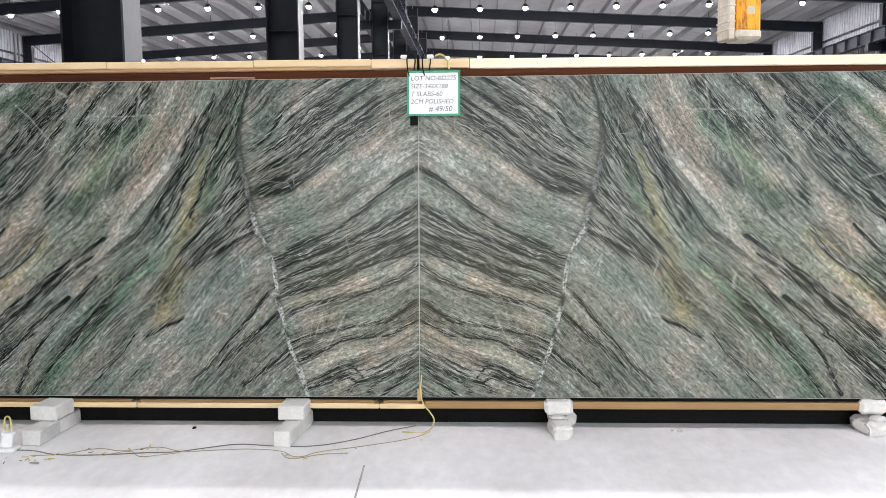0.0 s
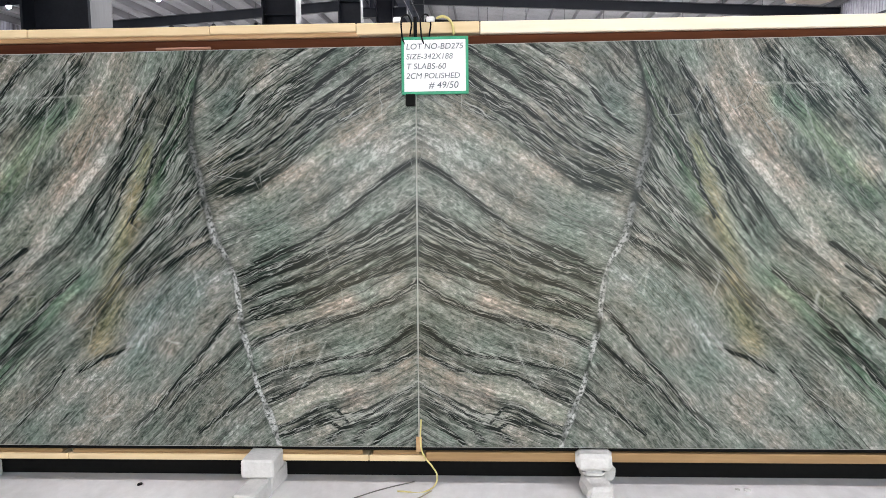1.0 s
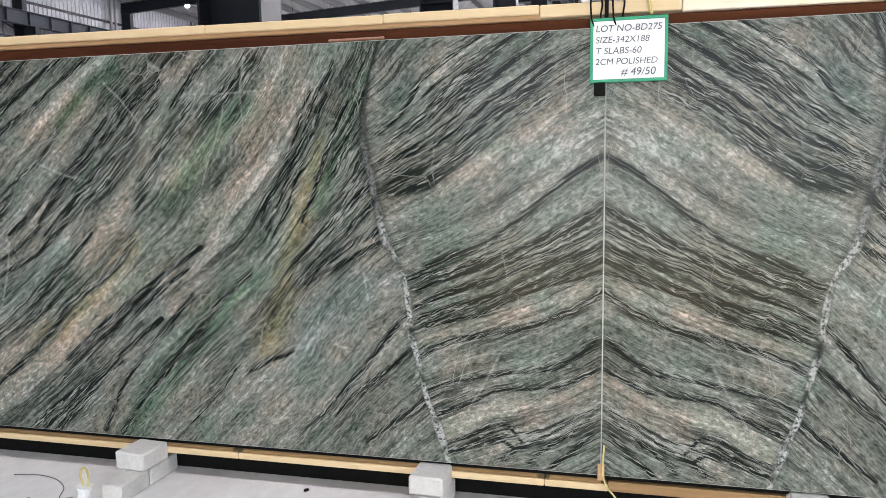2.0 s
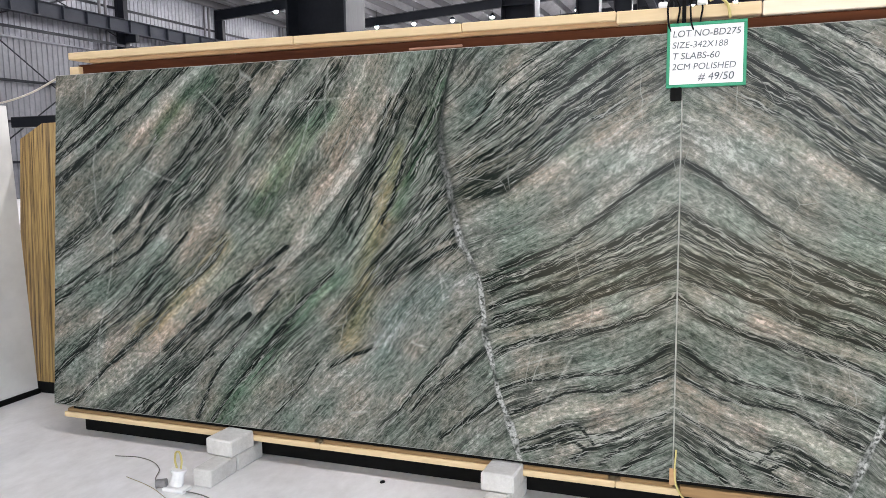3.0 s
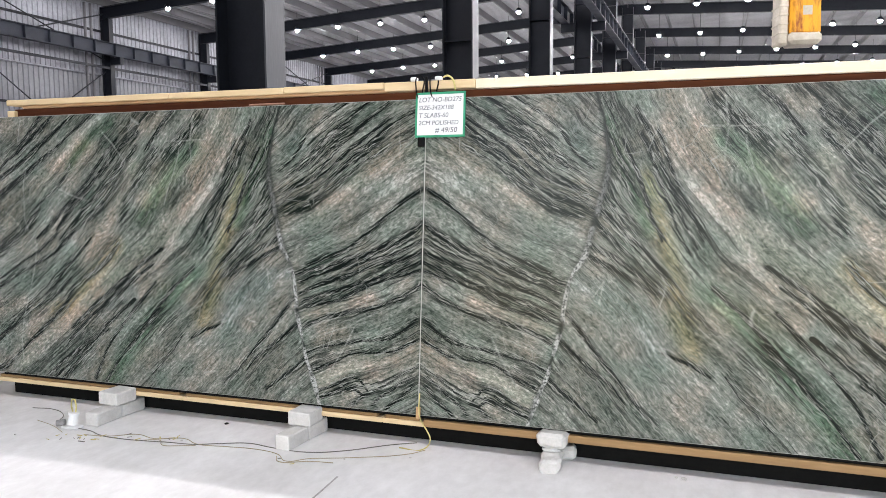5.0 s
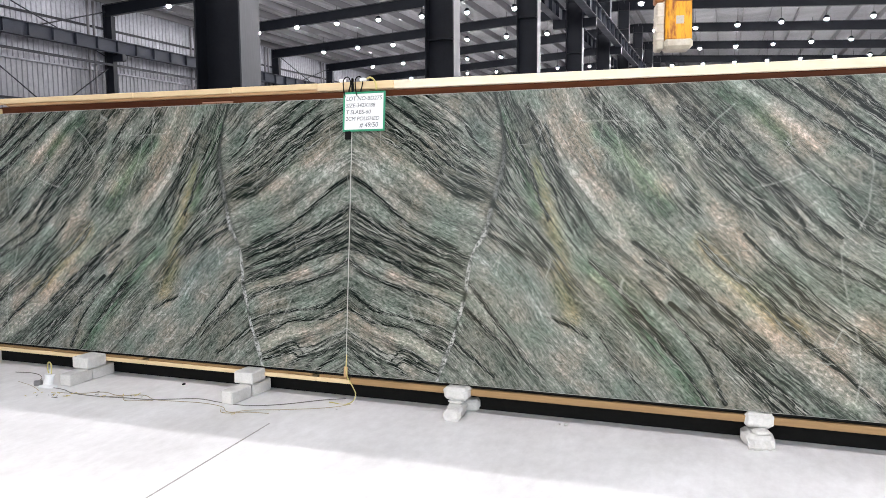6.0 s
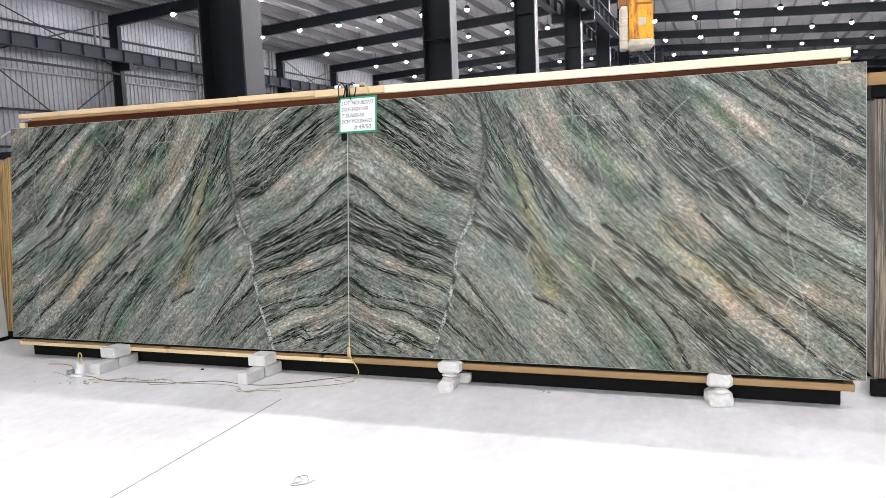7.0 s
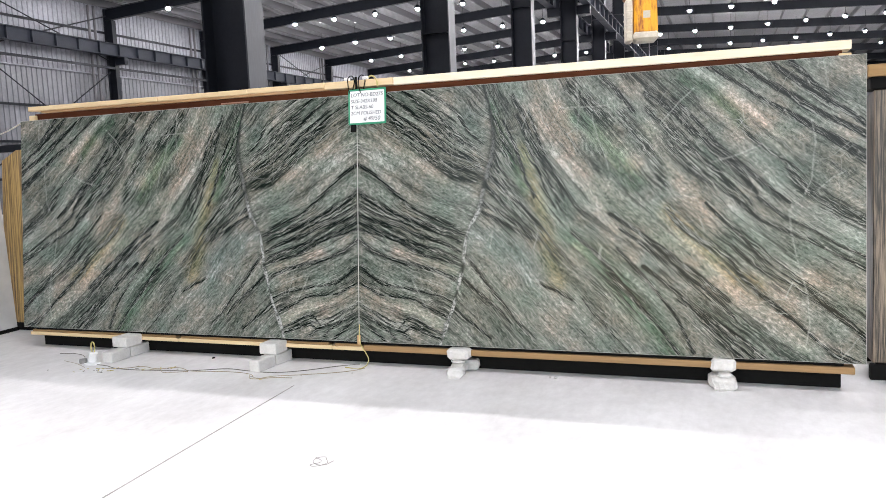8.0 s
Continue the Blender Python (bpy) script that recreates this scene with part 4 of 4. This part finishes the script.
# dry shavings beside the cables
for i in range(26):
    x, y = random.choice(((-1.56, -0.36), (-1.5, -0.42), (-2.08, -0.50), (-1.98, -0.52), (-2.2, -0.56), (-0.66, -0.44), (-1.75, -0.42)))
    x, y, w = x + random.gauss(0, 0.05), y + random.gauss(0, 0.03), random.uniform(0.010, 0.026)
    bm = bmesh.new()
    add_box(bm, (-w, -w * 0.16, 0), (w, w * 0.16, 0.004), 0.0015)
    for v in bm.verts:
        v.co.z += 0.25 * w * (v.co.x / w) ** 2
    c = mesh("wood_shaving", bm, M_YELLOW if i % 3 else M_CABLE)
    c.matrix_world = pose(x, y, 0.0, 0, 0, random.uniform(0, 180))
    tagged(c, "curled dry shaving lying beside the cables", "shaving", "shavings on the floor")
holder = tagged(empty("lamp_holder", pose(-2.27, -0.36, 0)), "white plastic lamp holder lying with a yellow wire loop", "lamp holder")
part("base", box((-0.05, -0.06, 0), (0.075, 0.015, 0.018), 0.006), M_WHITE, holder)
bm = bmesh.new()
add_rod(bm, (0.0, -0.01, 0.02), (0.01, 0.0, 0.085), 0.034, 12, 0.028)
add_rod(bm, (0.01, 0.0, 0.085), (0.012, 0.0, 0.10), 0.036, 12)
part("socket", bm, M_WHITE, holder, smooth=False)
bm = bmesh.new()
add_rod(bm, (-0.085, -0.05, 0.03), (-0.04, -0.03, 0.035), 0.022, 10)
part("bulb_cap", bm, M_CHROME, holder, "dull metal cap")
tube("wire", [(0.0, 0.0, 0.10), (-0.008, 0.0, 0.15), (0.012, 0.0, 0.185), (0.03, 0.0, 0.15), (0.024, 0.0, 0.1)], 0.005, M_YELLOW, holder, "yellow wire loop")
for x, y, r in ((-1.35, 0.0, 0.012), (1.51, -0.01, 0.014), (1.47, 0.0, 0.009), (-1.52, -0.42, 0.008), (-1.42, -0.36, 0.007), (-0.33, -0.32, 0.006), (-2.5, -0.6, 0.007), (0.02, -0.18, 0.006)):
    bm = bmesh.new()
    bmesh.ops.create_icosphere(bm, subdivisions=1, radius=r)
    for v in bm.verts:
        v.co = Vector((v.co.x * 1.4, v.co.y, max(v.co.z * 0.7, -0.3 * r) + 0.3 * r))
    c = mesh("stone_chip", bm, M_BLACK if x == -1.35 else M_BLOCK)
    c.matrix_world = pose(x, y, 0, 0, 0, x * 90)
    tagged(c, "small stone chip lying on the floor", "stone chip", "chips on the floor")
# dark mark on the floor, built as a thin looping tube
tagged(tube("scribble_mark", [(0.58, -1.71, 0.004), (0.64, -1.76, 0.004), (0.61, -1.82, 0.005), (0.68, -1.78, 0.006), (0.65, -1.72, 0.004), (0.63, -1.70, 0.006), (0.60, -1.77, 0.008), (0.67, -1.80, 0.005), (0.70, -1.73, 0.004)], 0.0013, M_CABLE), "small dark scribbled mark on the floor, built as a thin tangled tube", "wire")
bm = bmesh.new()
add_box(bm, (-0.005, -9, 0.0005), (0.005, 0, 0.002))
j = tagged(mesh("floor_joint", bm, M_JOINT), "narrow dark filled joint in the floor", "floor joint", kind="structure")
j.matrix_world = pose(-0.25, -0.56, 0, 0, 0, 2.2)

# hoist block hanging on its ropes
hook = tagged(empty("hoist_block", pose(2.05, 0.78, 2.335, 0, 0, 12)), "worn orange hoist block with a pale padded foot hanging on ropes", "hoist block")
bm = bmesh.new()
add_box(bm, (-0.065, -0.085, 0.05), (0.105, 0.085, 0.62), 0.02)
for v in bm.verts:
    if v.co.z > 0.4:
        v.co.x *= 0.9
part("body", bm, M_ORANGE, hook, "orange steel body with scraped paint")
bm = bmesh.new()
add_box(bm, (-0.07, -0.092, 0.0), (0.11, 0.092, 0.075), 0.022)
part("foot", bm, M_PAD, hook, "pale padded foot")
bm = bmesh.new()
add_box(bm, (-0.122, -0.07, 0.0), (-0.0705, 0.07, 0.30), 0.010)
for z in (0.06, 0.11, 0.16, 0.21):
    add_box(bm, (-0.125, -0.074, z), (-0.0705, 0.074, z + 0.012), 0.003)
part("side_pad", bm, M_PAD, hook, "pale ribbed side pad")
part("side_plate", box((-0.13, -0.06, 0.302), (-0.074, 0.06, 0.46), 0.008), M_RUST, hook, "rusty side plate")
for z in (0.16, 0.3, 0.33, 0.36):
    part("mark", box((0.0 if z < 0.2 else -0.02, -0.088, z), (0.05 if z < 0.2 else 0.09, -0.0845, z + (0.05 if z < 0.2 else 0.014))), M_PAD if z < 0.2 else M_RUST, hook, "worn unreadable marking")
for x in (-0.03, 0.08):
    bm = bmesh.new()
    add_rod(bm, (x, 0, 0.6), (x, 0, 7.25), 0.008, 6)
    part("rope", bm, M_BLACK, hook)
trolley = box((5.3, -4.1, 9.56), (6.5, -2.8, 10.05), 0.03)
bridge = tagged(empty("crane_bridge", HALL), "dark overhead crane bridge spanning one bay", "crane")
for v in (-3.95, -3.15):
    bm = bmesh.new()
    ibeam(bm, (0.95, v, 9.15), (SPAN - 1.1, v, 9.15), 0.8, 0.4, 0.03)
    part("bridge_girder", bm, M_STEEL, bridge)
part("trolley", trolley, M_ORANGE, bridge, "orange hoist trolley")
for u in (1.0, SPAN - 1.2):
    part("end_carriage", box((u - 0.2, -4.6, 8.67), (u + 0.2, -2.5, 9.0), 0.02), M_STEEL, bridge)

# neighbouring bundles
def bundle(x0, x1, y, z0, z1, depth, mat, lean, label, name="marble_slab"):
    bm = box((x0, 0, 0), (x1, depth, z1 - z0), 0.004)
    ob = mesh(name, bm, mat)
    ob.matrix_world = pose(0, y, z0, -lean, 0, 0)
    return tagged(ob, label, "stone slab")


bm = box((-0.02, -3.2, 0.0), (0, 0.0, 1.92), 0.003)
b = mesh("marble_slab", bm, M_WHITEMARBLE)
b.matrix_world = pose(-4.22, 0.6, 0.035, 0, -2.2, 0)
tagged(b, "white marble slab with grey veins leaning on a skid", "stone slab")
# black box fills the thin shaded gap below the marble edge
tagged(mesh("batten", box((-4.5, -2.6, 0), (-4.205, 0.61, 0.034), 0.004), M_BLACK), "thin black strip standing in for the dark gap under the white marble", "batten")
bm = bmesh.new()
f = [bm.verts.new(c) for c in ((-4.40, 0, 0), (-2.6, 0, 0), (-2.6, 0, 1.79), (-4.12, 0, 1.76), (-4.32, 0, 1.66))]
r = bmesh.ops.extrude_face_region(bm, geom=[bm.faces.new(f[::-1])])
for v in r["geom"]:
    if isinstance(v, bmesh.types.BMVert):
        v.co.y += 0.3
bmesh.ops.recalc_face_normals(bm, faces=bm.faces[:])
b = mesh("brown_slab", bm, M_BROWNSTONE)
b.matrix_world = pose(0, 0.62, 0.08, -3, 0, 0)
tagged(b, "brown striped stone slab with a clipped corner in storage", "stone slab")
skid(-4.42, -2.6, 0.615, 1.0, 0.078, "black fittings and gap shade under the brown slab")
bm = bmesh.new()
add_box(bm, (-4.85, 1.1, 1.84), (-2.9, 1.2, 1.92), 0.004)
for x in (-3.2, -3.0):
    add_box(bm, (x, 1.1, 0), (x + 0.08, 1.2, 1.84), 0.004)
tagged(mesh("storage_frame", bm, M_STEEL), "dark steel storage frame behind the white marble", "frame")
tagged(tube("rope", [(-3.42, 0.2, 2.05), (-3.8, 0.35, 1.995), (-4.3, 0.55, 1.965), (-5.2, 0.9, 1.95)], 0.006, M_PAD), "pale rope tied to the slab corner", "rope")
bundle(3.52, 6.8, 0.42, 0.10, 1.87, 0.3, M_BROWNSTONE2, 4, "dark brown and beige striped stone slab in storage", "striped_slab")
skid(3.5, 6.8, 0.36, 0.9, 0.098, "black fittings and gap shade under the striped slab")
b = mesh("bundle_cap", box((3.5, 0.56, 1.875), (6.8, 0.86, 1.95), 0.004), M_BLACK)
tagged(b, "dark cap beam on the striped slab", "beam")
b = mesh("cap_plank", box((3.48, 0.54, 1.952), (6.8, 0.86, 2.03), 0.004), M_PINE4)
tagged(b, "brown timber plank on top of the cap", "plank")
